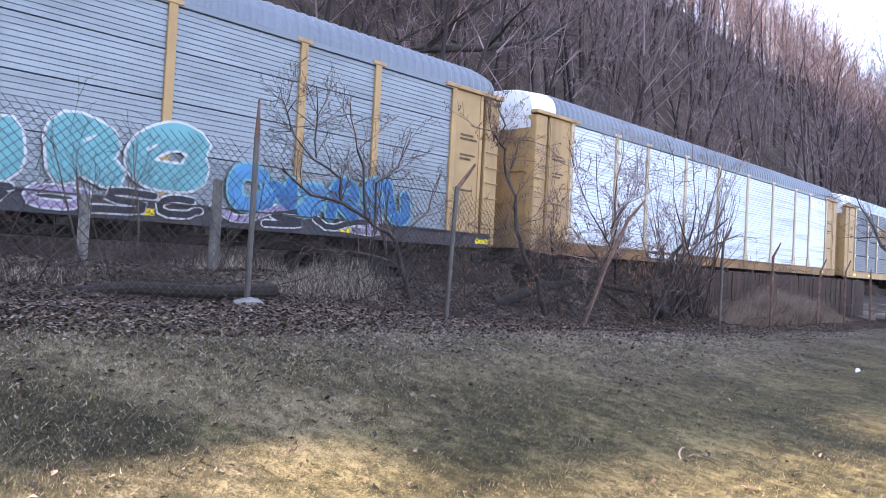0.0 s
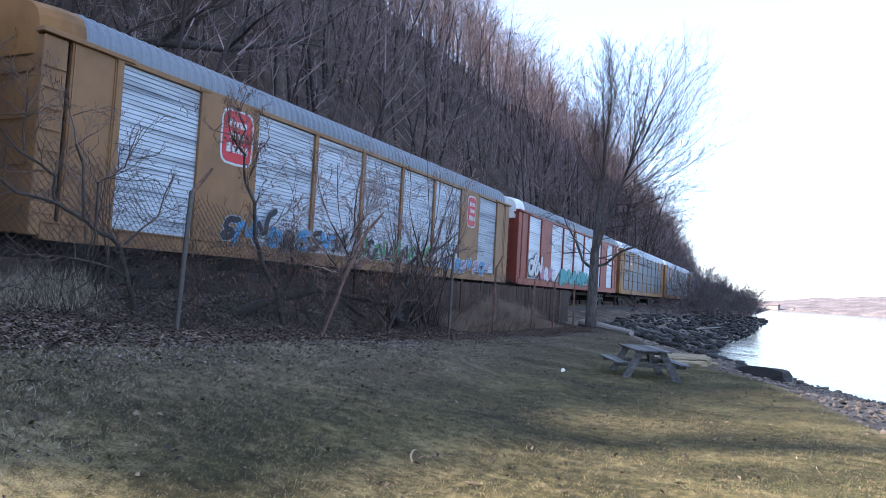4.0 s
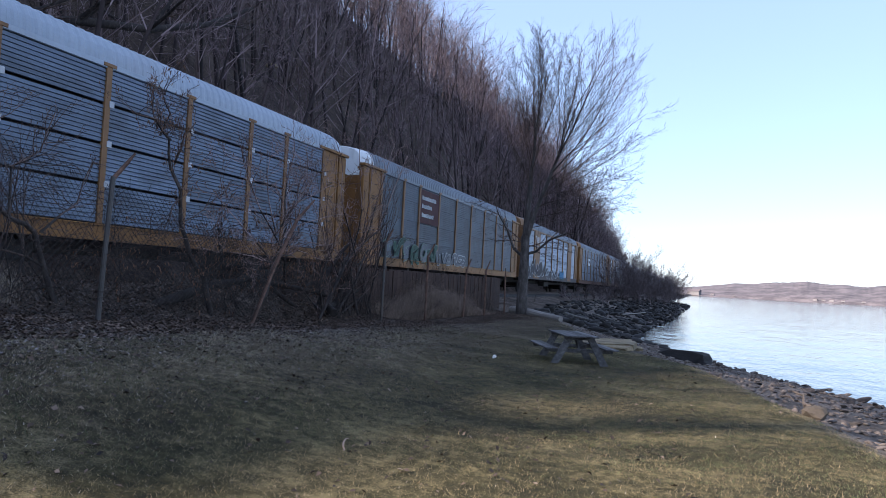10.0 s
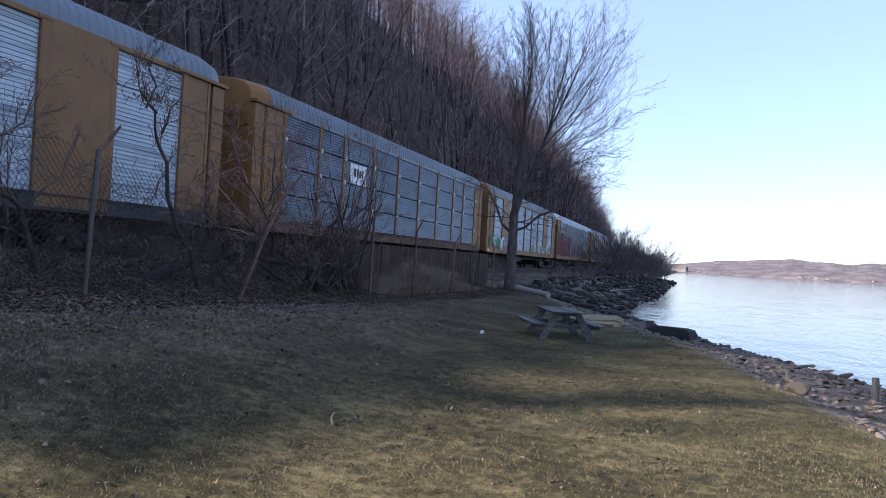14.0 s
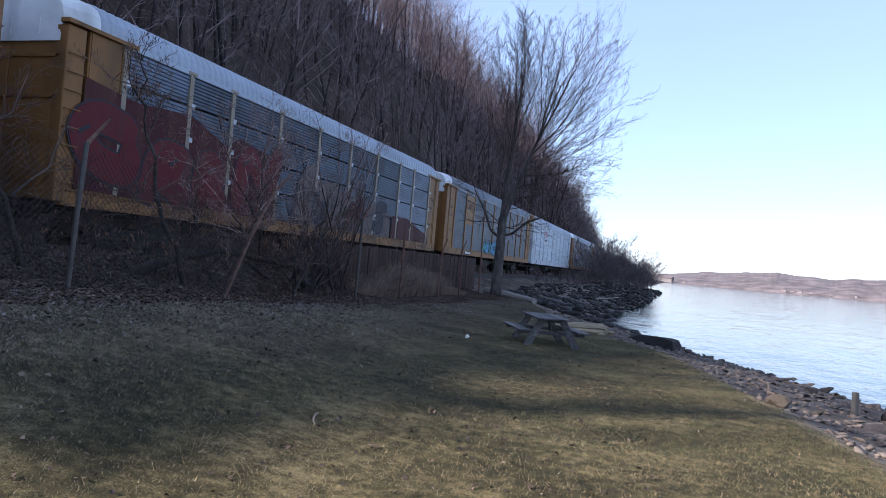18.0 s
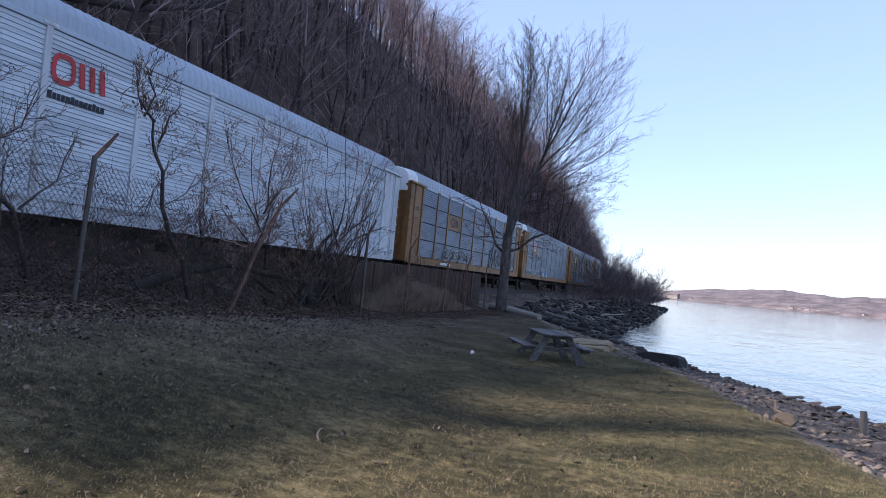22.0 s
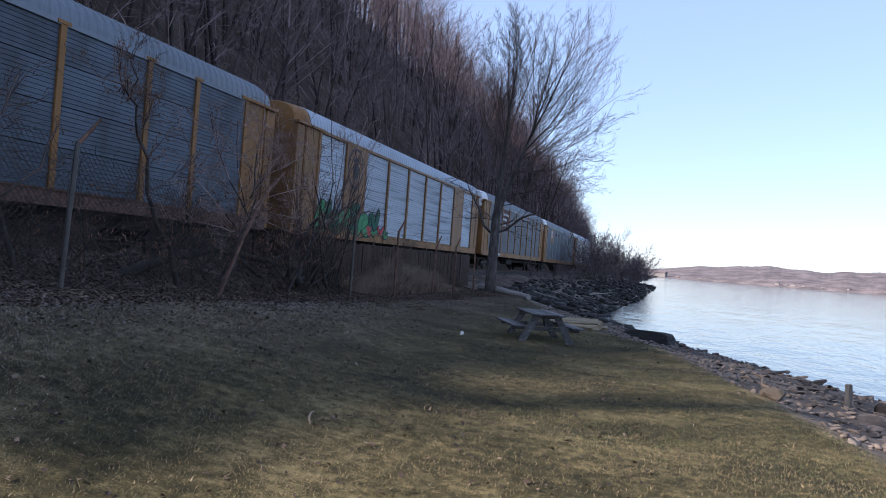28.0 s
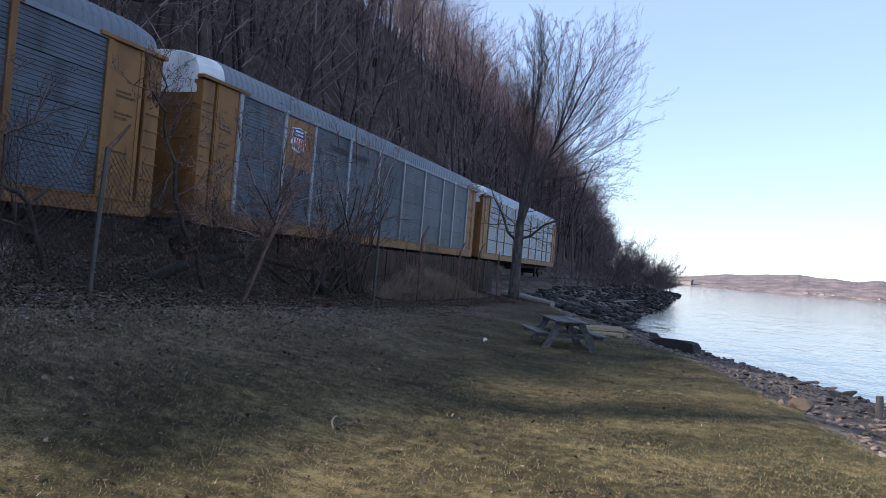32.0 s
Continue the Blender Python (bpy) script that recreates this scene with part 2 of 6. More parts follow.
table_wood = material("dark_weathered_wood", [(0.25, (0.035, 0.033, 0.034)), (0.5, (0.09, 0.085, 0.086)), (0.78, (0.19, 0.182, 0.18))], 2.0, 0.85, 0, 0.5, 40, (6, 0.6, 6), 0.3, 0.006)
drift_brown = material("brown_driftwood", shades((0.13, 0.098, 0.075), 0.6, 1.3), 3, 0.85, 0, 0.5, 40, (1, 6, 6), 0.2, 0.01)
driftwood = material("bleached_driftwood", shades((0.25, 0.225, 0.20), 0.6, 1.25), 3, 0.85, 0, 0.5, 40, (1, 6, 6), 0.2, 0.01)
wall_wood = material("dark_wall_boards", [(0.25, (0.018, 0.008, 0.005)), (0.5, (0.042, 0.02, 0.013)), (0.78, (0.08, 0.042, 0.029))], 2.0, 0.9, 0, 0.5, 40, (6, 6, 0.6), 0.25, 0.006)
log_mat = material("rotting_log", shades((0.024, 0.017, 0.014), 0.5, 1.7), 3, 0.92, 0, 0.8, 30, (1, 4, 4), 0.2, 0.02)
plain_stick = material("barkless_stick", shades((0.3, 0.21, 0.16), 0.7, 1.2), 9, 0.8, 0, 0.3, 60, depth=0.004)
zinc = material("galvanised_steel", shades((0.075, 0.068, 0.064), 0.65, 1.25), 5, 0.55, 0.35, 0.1, 60, stain=(RUST, 0.6, (3, 3, 1.0)))
wire_mat = material("dull_fence_wire", shades((0.042, 0.037, 0.035), 0.6, 1.35), 3, 0.65, 0.2, 0, 30)
rusty = material("rusty_steel", [(0.3, (0.06, 0.035, 0.025)), (0.5, (0.13, 0.07, 0.05)), (0.75, (0.24, 0.14, 0.10))], 6, 0.85, 0.1, 0.3, 50)
bleached = material("bleached_grass", [(0.2, (0.06, 0.041, 0.032)), (0.5, (0.19, 0.136, 0.105)), (0.8, (0.4, 0.3, 0.24))], 3, 0.9, 0, 0, 30, spread=0.6, island=True)
plastic = paint("white_plastic", (0.75, 0.73, 0.68), 0.5, None)
shore_house = paint("house_wall", (0.27, 0.24, 0.23), 0.8, None, spread=0.3)
house_roof = paint("house_roof", (0.15, 0.12, 0.12), 0.85, None, spread=0.5)


def ground_material():
    """Lawn, leaf litter, bare bank, shore and forest floor, told apart by where they lie."""
    m = bpy.data.materials.new("ground_soil_and_turf")
    m.use_nodes = True
    n, link = m.node_tree.nodes, m.node_tree.links.new
    p = n["Principled BSDF"]
    tex = n.new("ShaderNodeTexCoord")
    attr = n.new("ShaderNodeAttribute")
    attr.attribute_name = "cover"
    parts = n.new("ShaderNodeSeparateColor")
    link(attr.outputs["Color"], parts.inputs[0])

    def noise_at(scale, detail=6):
        t = n.new("ShaderNodeTexNoise")
        t.inputs["Scale"].default_value, t.inputs["Detail"].default_value, t.inputs["Roughness"].default_value = scale, detail, 0.65
        link(tex.outputs["Object"], t.inputs["Vector"])
        return t

    def ramp_of(source, stops):
        r = n.new("ShaderNodeValToRGB")
        e = r.color_ramp.elements
        e[0].position, e[1].position = stops[0][0], stops[-1][0]
        e[0].color, e[1].color = (*stops[0][1], 1), (*stops[-1][1], 1)
        for place, rgb in stops[1:-1]:
            e.new(place).color = (*rgb, 1)
        link(source.outputs[0], r.inputs[0])
        return r

    n1, n2, n3 = noise_at(0.55), noise_at(7.0), noise_at(60.0, 8)
    blend = n.new("ShaderNodeMath")
    blend.operation = "MULTIPLY_ADD"
    link(n2.outputs[0], blend.inputs[0])
    blend.inputs[1].default_value = 0.8
    link(n1.outputs[0], blend.inputs[2])
    grain = n.new("ShaderNodeMath")
    grain.operation = "MULTIPLY_ADD"
    link(n3.outputs[0], grain.inputs[0])
    grain.inputs[1].default_value = 0.8
    link(blend.outputs[0], grain.inputs[2])
    half = n.new("ShaderNodeMath")
    half.operation = "MULTIPLY"
    link(grain.outputs[0], half.inputs[0])
    half.inputs[1].default_value = 0.5
    turf = ramp_of(half, [(0.52, (0.0092, 0.0075, 0.0035)), (0.6, (0.026, 0.0208, 0.0098)), (0.67, (0.061, 0.0475, 0.0255)), (0.76, (0.18, 0.142, 0.088))])
    litter = ramp_of(half, [(0.48, (0.013, 0.009, 0.007)), (0.6, (0.041, 0.029, 0.022)), (0.68, (0.085, 0.062, 0.048)), (0.78, (0.24, 0.19, 0.15))])
    shore = ramp_of(half, [(0.5, (0.024, 0.019, 0.016)), (0.62, (0.07, 0.056, 0.047)), (0.75, (0.19, 0.155, 0.13))])
    forest = ramp_of(half, [(0.48, (0.012, 0.009, 0.008)), (0.62, (0.042, 0.029, 0.024)), (0.78, (0.11, 0.08, 0.064))])
    lush = ramp_of(half, [(0.52, (0.0094, 0.0088, 0.0033)), (0.6, (0.027, 0.0235, 0.009)), (0.67, (0.06, 0.048, 0.02)), (0.76, (0.175, 0.138, 0.066))])
    n4 = noise_at(0.9, 4)
    pick = n.new("ShaderNodeMapRange")
    pick.inputs["From Min"].default_value, pick.inputs["From Max"].default_value = 0.8, 1.1
    green = n.new("ShaderNodeMath")
    link(n4.outputs[0], green.inputs[0])
    link(attr.outputs["Alpha"], green.inputs[1])
    link(green.outputs[0], pick.inputs["Value"])
    sward = n.new("ShaderNodeMix")
    sward.data_type = "RGBA"
    link(pick.outputs[0], sward.inputs["Factor"])
    link(turf.outputs[0], sward.inputs["A"])
    link(lush.outputs[0], sward.inputs["B"])
    last = sward
    for k, layer in enumerate((litter, shore, forest)):
        mx = n.new("ShaderNodeMix")
        mx.data_type = "RGBA"
        edge = n.new("ShaderNodeMath")
        edge.operation = "MULTIPLY_ADD"
        link(n2.outputs[0], edge.inputs[0])
        edge.inputs[1].default_value = 0.8
        link(parts.outputs[k], edge.inputs[2])
        rng = n.new("ShaderNodeMapRange")
        rng.inputs["From Min"].default_value, rng.inputs["From Max"].default_value = 0.72, 1.08
        link(edge.outputs[0], rng.inputs["Value"])
        link(rng.outputs[0], mx.inputs["Factor"])
        link(last.outputs["Result"], mx.inputs["A"])
        link(layer.outputs[0], mx.inputs["B"])
        last = mx
    link(last.outputs["Result"], p.inputs["Base Color"])
    p.inputs["Roughness"].default_value = 0.95
    p.inputs["Specular IOR Level"].default_value = 0.2
    b = n.new("ShaderNodeBump")
    b.inputs["Strength"].default_value, b.inputs["Distance"].default_value = 0.7, 0.012
    link(grain.outputs[0], b.inputs["Height"])
    link(b.outputs[0], p.inputs["Normal"])
    return m


def water_material():
    m = bpy.data.materials.new("lake_water")
    m.use_nodes = True
    n, link = m.node_tree.nodes, m.node_tree.links.new
    p = n["Principled BSDF"]
    p.inputs["Base Color"].default_value = (0.035, 0.05, 0.06, 1)
    p.inputs["Roughness"].default_value = 0.06
    p.inputs["IOR"].default_value = 1.33
    tex = n.new("ShaderNodeTexCoord")
    height = None
    for scale, weight, stretch in ((0.35, 1.0, (1.0, 0.45, 1)), (1.6, 0.45, (1.0, 0.4, 1)), (6.0, 0.12, (1, 0.6, 1))):
        mp = n.new("ShaderNodeMapping")
        mp.inputs["Scale"].default_value, mp.inputs["Rotation"].default_value = stretch, (0, 0, 0.5)
        t = n.new("ShaderNodeTexNoise")
        t.inputs["Scale"].default_value, t.inputs["Detail"].default_value = scale, 3
        link(tex.outputs["Object"], mp.inputs["Vector"])
        link(mp.outputs[0], t.inputs["Vector"])
        a = n.new("ShaderNodeMath")
        a.operation = "MULTIPLY_ADD"
        link(t.outputs[0], a.inputs[0])
        a.inputs[1].default_value = weight
        if height:
            link(height.outputs[0], a.inputs[2])
        height = a
    b = n.new("ShaderNodeBump")
    b.inputs["Strength"].default_value, b.inputs["Distance"].default_value = 0.4, 0.2
    link(height.outputs[0], b.inputs["Height"])
    link(b.outputs[0], p.inputs["Normal"])
    return m


# ---- small building helpers ----
def part(name, bm, mat, parent=None, label="", at=None):
    """Links a bmesh as one mesh object, under parent if there is one."""
    me = bpy.data.meshes.new(name)
    bm.to_mesh(me)
    bm.free()
    return piece(name, me, mat, parent, label, at)


def piece(name, me, mat, parent=None, label="", at=None):
    """An object on mesh data that may be shared; its material is its own."""
    ob = new(name, me)
    if not me.materials:
        me.materials.append(mat)
    if me.materials[0] != mat:
        ob.material_slots[0].link = "OBJECT"
        ob.material_slots[0].material = mat
    ob.parent = parent
    if at is not None:
        ob.matrix_basis = at
    if label:
        ob["label"] = label
    return ob


def from_arrays(name, verts, faces):
    me = bpy.data.meshes.new(name)
    verts, faces = np.asarray(verts, np.float32), np.asarray(faces, np.int32)
    me.vertices.add(len(verts))
    me.vertices.foreach_set("co", verts.ravel())
    k = faces.shape[1]
    me.loops.add(faces.size)
    me.loops.foreach_set("vertex_index", faces.ravel())
    me.polygons.add(len(faces))
    me.polygons.foreach_set("loop_start", np.arange(0, faces.size, k, dtype=np.int32))
    me.polygons.foreach_set("loop_total", np.full(len(faces), k, np.int32))
    me.update(calc_edges=True)
    return me


def box(bm, x0, x1, y0, y1, z0, z1, bevel=0.0):
    made = bmesh.ops.create_cube(bm, size=1)["verts"]
    for v in made:
        v.co = Vector(((x0 + x1) / 2 + v.co.x * (x1 - x0), (y0 + y1) / 2 + v.co.y * (y1 - y0), (z0 + z1) / 2 + v.co.z * (z1 - z0)))
    if bevel:
        edges = list({e for v in made for e in v.link_edges})
        bmesh.ops.bevel(bm, geom=edges, offset=bevel, segments=1, affect="EDGES")
    return bm


def one_box(x0, x1, y0, y1, z0, z1, bevel=0.0):
    return box(bmesh.new(), x0, x1, y0, y1, z0, z1, bevel)


def mesh_of(name, bm):
    me = bpy.data.meshes.new(name)
    bm.to_mesh(me)
    bm.free()
    return me


def tube(bm, points, radii, sides=8):
    """A round bar through points, closed at both ends."""
    rings = []
    pts = [Vector(p) for p in points]
    for i, p in enumerate(pts):
        way = (pts[min(i + 1, len(pts) - 1)] - pts[max(i - 1, 0)]).normalized()
        a = way.orthogonal().normalized() if abs(way.z) < 0.95 else way.cross(Vector((0, 1, 0))).normalized()
        b = way.cross(a)
        r = radii[i] if isinstance(radii, (list, tuple)) else radii
        rings.append([bm.verts.new(p + (a * math.cos(k * 2 * math.pi / sides) + b * math.sin(k * 2 * math.pi / sides)) * r) for k in range(sides)])
    for u, v in zip(rings, rings[1:]):
        for k in range(sides):
            bm.faces.new((u[k], u[(k + 1) % sides], v[(k + 1) % sides], v[k]))
    bm.faces.new(rings[0][::-1])
    bm.faces.new(rings[-1])
    return bm


def smooth01(v):
    v = np.clip(v, 0, 1)
    return v * v * (3 - 2 * v)


def waves(x, y, seed=0):
    """Smooth uneven ground, about -1 to 1, from a few crossed sines."""
    r = np.random.RandomState(seed)
    out = np.zeros_like(np.asarray(x, float) + np.asarray(y, float))
    for _ in range(7):
        a, f, s = r.uniform(0, 6.28), r.uniform(0.4, 1.6), r.uniform(0, 6.28)
        out += np.sin((np.cos(a) * x + np.sin(a) * y) * f + s)
    return out / 4


# ---- the lie of the land: y runs along the track, the lake lies at large x ----
WATER_Z, RAIL_Z, TRACK_X = -0.9, 1.0, -14.4


def turf_edge(y):
    return np.interp(y, [-200, -20, 0, 8.1, 9.4, 11, 13.5, 17.5, 20.3, 23.8, 30, 36, 42, 60, 170, 900],
                     [8, 5, 3.4, 2.0, 1.7, 1.4, 0.8, -0.25, -1.8, -3.2, -5.3, -7.0, -8.6, -9.6, -10, -10])


def water_edge(y):
    return np.interp(y, [-200, -20, 0, 12, 17, 19.3, 21.3, 23.7, 26.6, 31, 33.8, 35.5, 39.6, 52, 70, 105, 160, 172, 200, 900],
                     [12, 9, 7.5, 5.6, 5.0, 4.9, 4.05, 2.95, 1.5, 0.15, -1.55, -2.7, -3.3, -3.25, -2.6, -2.2, -2.0, -3.2, -7.5, -8])


def land(x, y, rough=True):
    x, y = np.asarray(x, float), np.asarray(y, float)
    rise = np.interp(y, [-60, -5, 5, 8.6, 12.4, 19, 22, 30, 36, 60], [1.0, 1.05, 1.0, 0.74, 0.56, 0.36, 0.28, 0.24, 0.15, 0.1])
    lawn = rise * smooth01((-x - 1.5) / 6.8)
    bank = np.interp(y, [-60, 5, 10, 20, 36, 60], [1.4, 1.4, 1.3, 0.95, 0.6, 0.5])
    z = lawn + (bank - rise) * smooth01((-x - 8.3) / 2.2)
    z = z + (0.72 - bank) * smooth01((-x - 10.8) / 1.2)
    # the steep wooded hill beyond the track, lower behind the camera
    # its unseen steps behind the camera are shaped to cut the sun on the lawn
    crest = np.interp(y, [-400, -120, -60, -35.8, -34.4, -29, -27.5, -26, -18, -8, 15, 45, 330, 400, 470, 900], [10, 10, 12, 16, 41.5, 43.5, 45.5, 46, 57, 60, 55, 46, 46, 38, 12, 6])
    far = np.maximum(0, y - 120)
    up = np.maximum(0, -x - 18.3 - 0.075 * far)
    # unseen cliff added behind the camera; its shadow edges the lawn's sunlit strip
    shade_cliff = np.interp(-x, [50.6, 60.1, 62.6, 64, 80], [0, 41.1, 41.8, 46, 70])
    hill = (1.12 + 0.13 * np.minimum(far / 210, 1)) * up + (shade_cliff - 1.12 * up) * np.clip((-14 - y) / 10, 0, 1)
    hill = np.where(hill < crest, hill, crest + 0.12 * (hill - crest))
    hill = hill * smooth01(up / 3 + 0.25)
    if rough:
        hill = hill + smooth01(up / 6) * (1.0 * waves(x * 0.3, y * 0.3, 5) + 0.4 * waves(x, y, 6))
    z = z + hill
    # down to the lake
    a, b = turf_edge(y), water_edge(y)
    down = (x - a) / (b - a)
    z = np.where(down > 0, z + (WATER_Z - z) * np.clip(down, 0, 1) - np.maximum(0, down - 1) * 0.9, z)
    if rough:
        near = smooth01((12 - abs(x + 4)) / 6)
        z = z + 0.018 * waves(x * 1.6, y * 1.6, 1) * near + 0.05 * waves(x * 1.3, y * 1.3, 2) * smooth01((-x - 7.2) / 2) * smooth01((x + 12) / 1.5)
    return np.maximum(z, -6)


def height(x, y):
    return float(land(x, y))


def ground_sheet():
    def steps(*runs):
        return np.unique(np.concatenate([np.arange(a, b, s) for a, b, s in runs] + [[runs[-1][1]]]))
    xs = steps((-900, -200, 50), (-200, -90, 10), (-90, -68, 2.0), (-68, -48, 0.8), (-48, -18, 2.0), (-18, -12, 0.5), (-12, 8, 0.22), (8, 30, 2), (30, 200, 20), (200, 2500, 230))
    ys = steps((-700, -100, 50), (-100, -40, 5), (-40, -14, 0.8), (-14, 2, 1.5), (2, 40, 0.3), (40, 60, 0.8), (60, 180, 3), (180, 500, 10), (500, 3000, 250))
    gx, gy = np.meshgrid(xs, ys)
    gz = land(gx, gy)
    verts = np.stack([gx, gy, gz], -1).reshape(-1, 3)
    w = len(xs)
    i, j = np.meshgrid(np.arange(w - 1), np.arange(len(ys) - 1))
    a = (j * w + i).ravel()
    me = from_arrays("ground", verts, np.stack([a, a + 1, a + w + 1, a + w], 1))
    cover = me.color_attributes.new("cover", "FLOAT_COLOR", "POINT")
    x, y = verts[:, 0], verts[:, 1]
    edge = np.interp(y, [0, 6, 10, 16, 22, 30, 36], [-7.6, -7.4, -7.4, -7.6, -7.8, -7.9, -8.0])
    litter = smooth01((edge - x) / 1.2 + 0.55)
    down = (x - turf_edge(y)) / (water_edge(y) - turf_edge(y))
    shore = smooth01(down / 0.35 + 0.45)
    forest = smooth01((-x - 17.5) / 1.5)
    data = np.stack([litter * (1 - shore), shore, forest, smooth01((x + 6.5) / 5)], 1).astype(np.float32)
    cover.data.foreach_set("color", data.ravel())
    for poly in me.polygons:
        poly.use_smooth = True
    ob = piece("ground", me, ground_material())
    tagged(ob, "worn winter lawn, leaf-strewn bank, rocky shore and wooded hillside", "ground", kind="structure")


ground_sheet()
water = part("water", box(bmesh.new(), -14, 3000, -700, 3000, WATER_Z - 0.5, WATER_Z), water_material())
tagged(water, "calm pale blue lake water with faint ripples", "water", kind="structure")


def far_shore():
    """Low wooded hills across the lake, with a few houses by the water."""
    az = np.radians(np.linspace(-4, 75, 900))
    tops = 22 + 7 * np.sin(az * 9 + 0.7) + 4 * np.sin(az * 19 + 2) + 1.2 * np.sin(az * 61) + 0.7 * np.sin(az * 157 + 1)
    tops = tops * np.interp(np.degrees(az), [-4, 0, 6, 75], [0.35, 0.45, 1.0, 1.3])
    tops = tops + np.random.RandomState(3).uniform(-0.3, 0.4, len(az))
    rows, near = [], 950 - 120 * np.sin(az * 3)
    for k, (back, up) in enumerate(((0, 0), (4, 0.06), (25, 0.2), (50, 0.36), (75, 0.5), (100, 0.64), (125, 0.76), (150, 0.87), (185, 0.96), (220, 1.0), (420, 0.8))):
        d = near + back
        rough = 1 + (np.random.RandomState(40 + k).uniform(-0.008, 0.008, len(az)) if 0.1 < up else 0)
        rows.append(np.stack([d * np.sin(az), d * np.cos(az), WATER_Z - 0.3 + tops * up * rough + (0 if back else -1)], 1))
    verts = np.concatenate(rows)
    n = len(az)
    faces = [(k * n + i, k * n + i + 1, (k + 1) * n + i + 1, (k + 1) * n + i) for k in range(10) for i in range(n - 1)]
    mat = material("hazy_winter_woods", [(0.3, (0.055, 0.045, 0.048)), (0.5, (0.12, 0.097, 0.098)), (0.72, (0.22, 0.178, 0.172))], 0.05, 0.95, 0, 0, 0.3)
    me = from_arrays("far_hills", verts, faces)
    for poly in me.polygons:
        poly.use_smooth = True
    hill = piece("far_hills", me, mat)
    tagged(hill, "hazy brown wooded hills across the lake", "hills", kind="structure")
    first = None
    rng = random.Random(4)
    for deg, size in ((-0.35, 14), (7.6, 4.5), (8.1, 3.5), (8.6, 4.5), (9.3, 3.5), (10.5, 3.5), (12.1, 4), (14.3, 4), (16.2, 3.5), (0.9, 4), (2.4, 3.5)):
        a = radians(deg)
        d = 950 - 120 * math.sin(a * 3) + 8
        if first is None:
            first = new("lakeside_house")
            part("wall", one_box(-0.5, 0.5, -0.35, 0.35, -0.15, 0.32), shore_house, first)
            bm = bmesh.new()
            v = [bm.verts.new(c) for c in ((-.54, -.4, .32), (.54, -.4, .32), (.54, .4, .32), (-.54, .4, .32), (-.54, 0, .55), (.54, 0, .55))]
            for f in ((0, 1, 5, 4), (2, 3, 4, 5), (0, 4, 3), (1, 2, 5), (0, 3, 2, 1)):
                bm.faces.new([v[i] for i in f])
            part("roof", bm, house_roof, first)
            tagged(first, "small pale house on the far shore", "house", "houses across the lake")
            house = first
        else:
            house = copy_thing(first, Matrix())
        house.matrix_basis = pose(d * math.sin(a), d * math.cos(a), WATER_Z + 2.2, 0, 0, rng.uniform(-30, 30)) @ Matrix.Diagonal((size, size, size * 0.8, 1))


far_shore()


# ---- the railway line ----
def railway():
    bm = bmesh.new()
    y0, y1 = -120, 640
    for y in (y0, y1):
        for x, z in ((-17.6, 0.55), (-16.2, 0.84), (-12.6, 0.84), (-11.3, 0.50), (-11.3, 0.2), (-17.6, 0.2)):
            bm.verts.new((x, y, z))
    bm.verts.ensure_lookup_table()
    for k in range(6):
        bm.faces.new([bm.verts[i] for i in (k, (k + 1) % 6, 6 + (k + 1) % 6, 6 + k)])
    bed = part("track_bed", bm, ballast_mat)
    tagged(bed, "dark crushed stone ballast under the track", "track bed", kind="structure")
    track = new("railway_track")
    tagged(track, "rusty steel rails on dark wooden ties in ballast", "railway track", kind="structure")
    bm = bmesh.new()
    prof = [(-.07, 0), (.07, 0), (.07, .02), (.012, .04), (.012, .12), (.036, .13), (.036, .17), (-.036, .17), (-.036, .13), (-.012, .12), (-.012, .04), (-.07, .02)]
    for y in (y0, y1):
        for x, z in prof:
            bm.verts.new((x, y, z))
    bm.verts.ensure_lookup_table()
    k = len(prof)
    for i in range(k):
        bm.faces.new([bm.verts[j] for j in (i, (i + 1) % k, k + (i + 1) % k, k + i)])
    rail = mesh_of("rail", bm)
    for sx in (-0.7525, 0.7525):
        piece("rail", rail, rail_steel, track, at=pose(TRACK_X + sx, 0, RAIL_Z - 0.17))
    tie = mesh_of("tie", one_box(-1.3, 1.3, -0.115, 0.115, -0.16, 0.0, 0.01))
    for k in range(240):
        piece("tie", tie, tie_mat, track, at=pose(TRACK_X + random.uniform(-.03, .03), -12 + k * 0.52, RAIL_Z - 0.165))


railway()


# ---- the train: enclosed car-carrier wagons, each 26.8 m long ----
CAR_LEN, PITCH, SPEED, FIRST = 26.7, 28.243, 15.8754, 44.244
POSTS = (1.8, 4.3, 6.3, 9.12, 11.94, 14.76, 17.58, 20.4, 22.4, 24.9)
SIDE, SILL_LOW, SILL_TOP, EAVE = 1.6, 1.10, 1.47, 5.09
CAR, WHEELS = {}, []


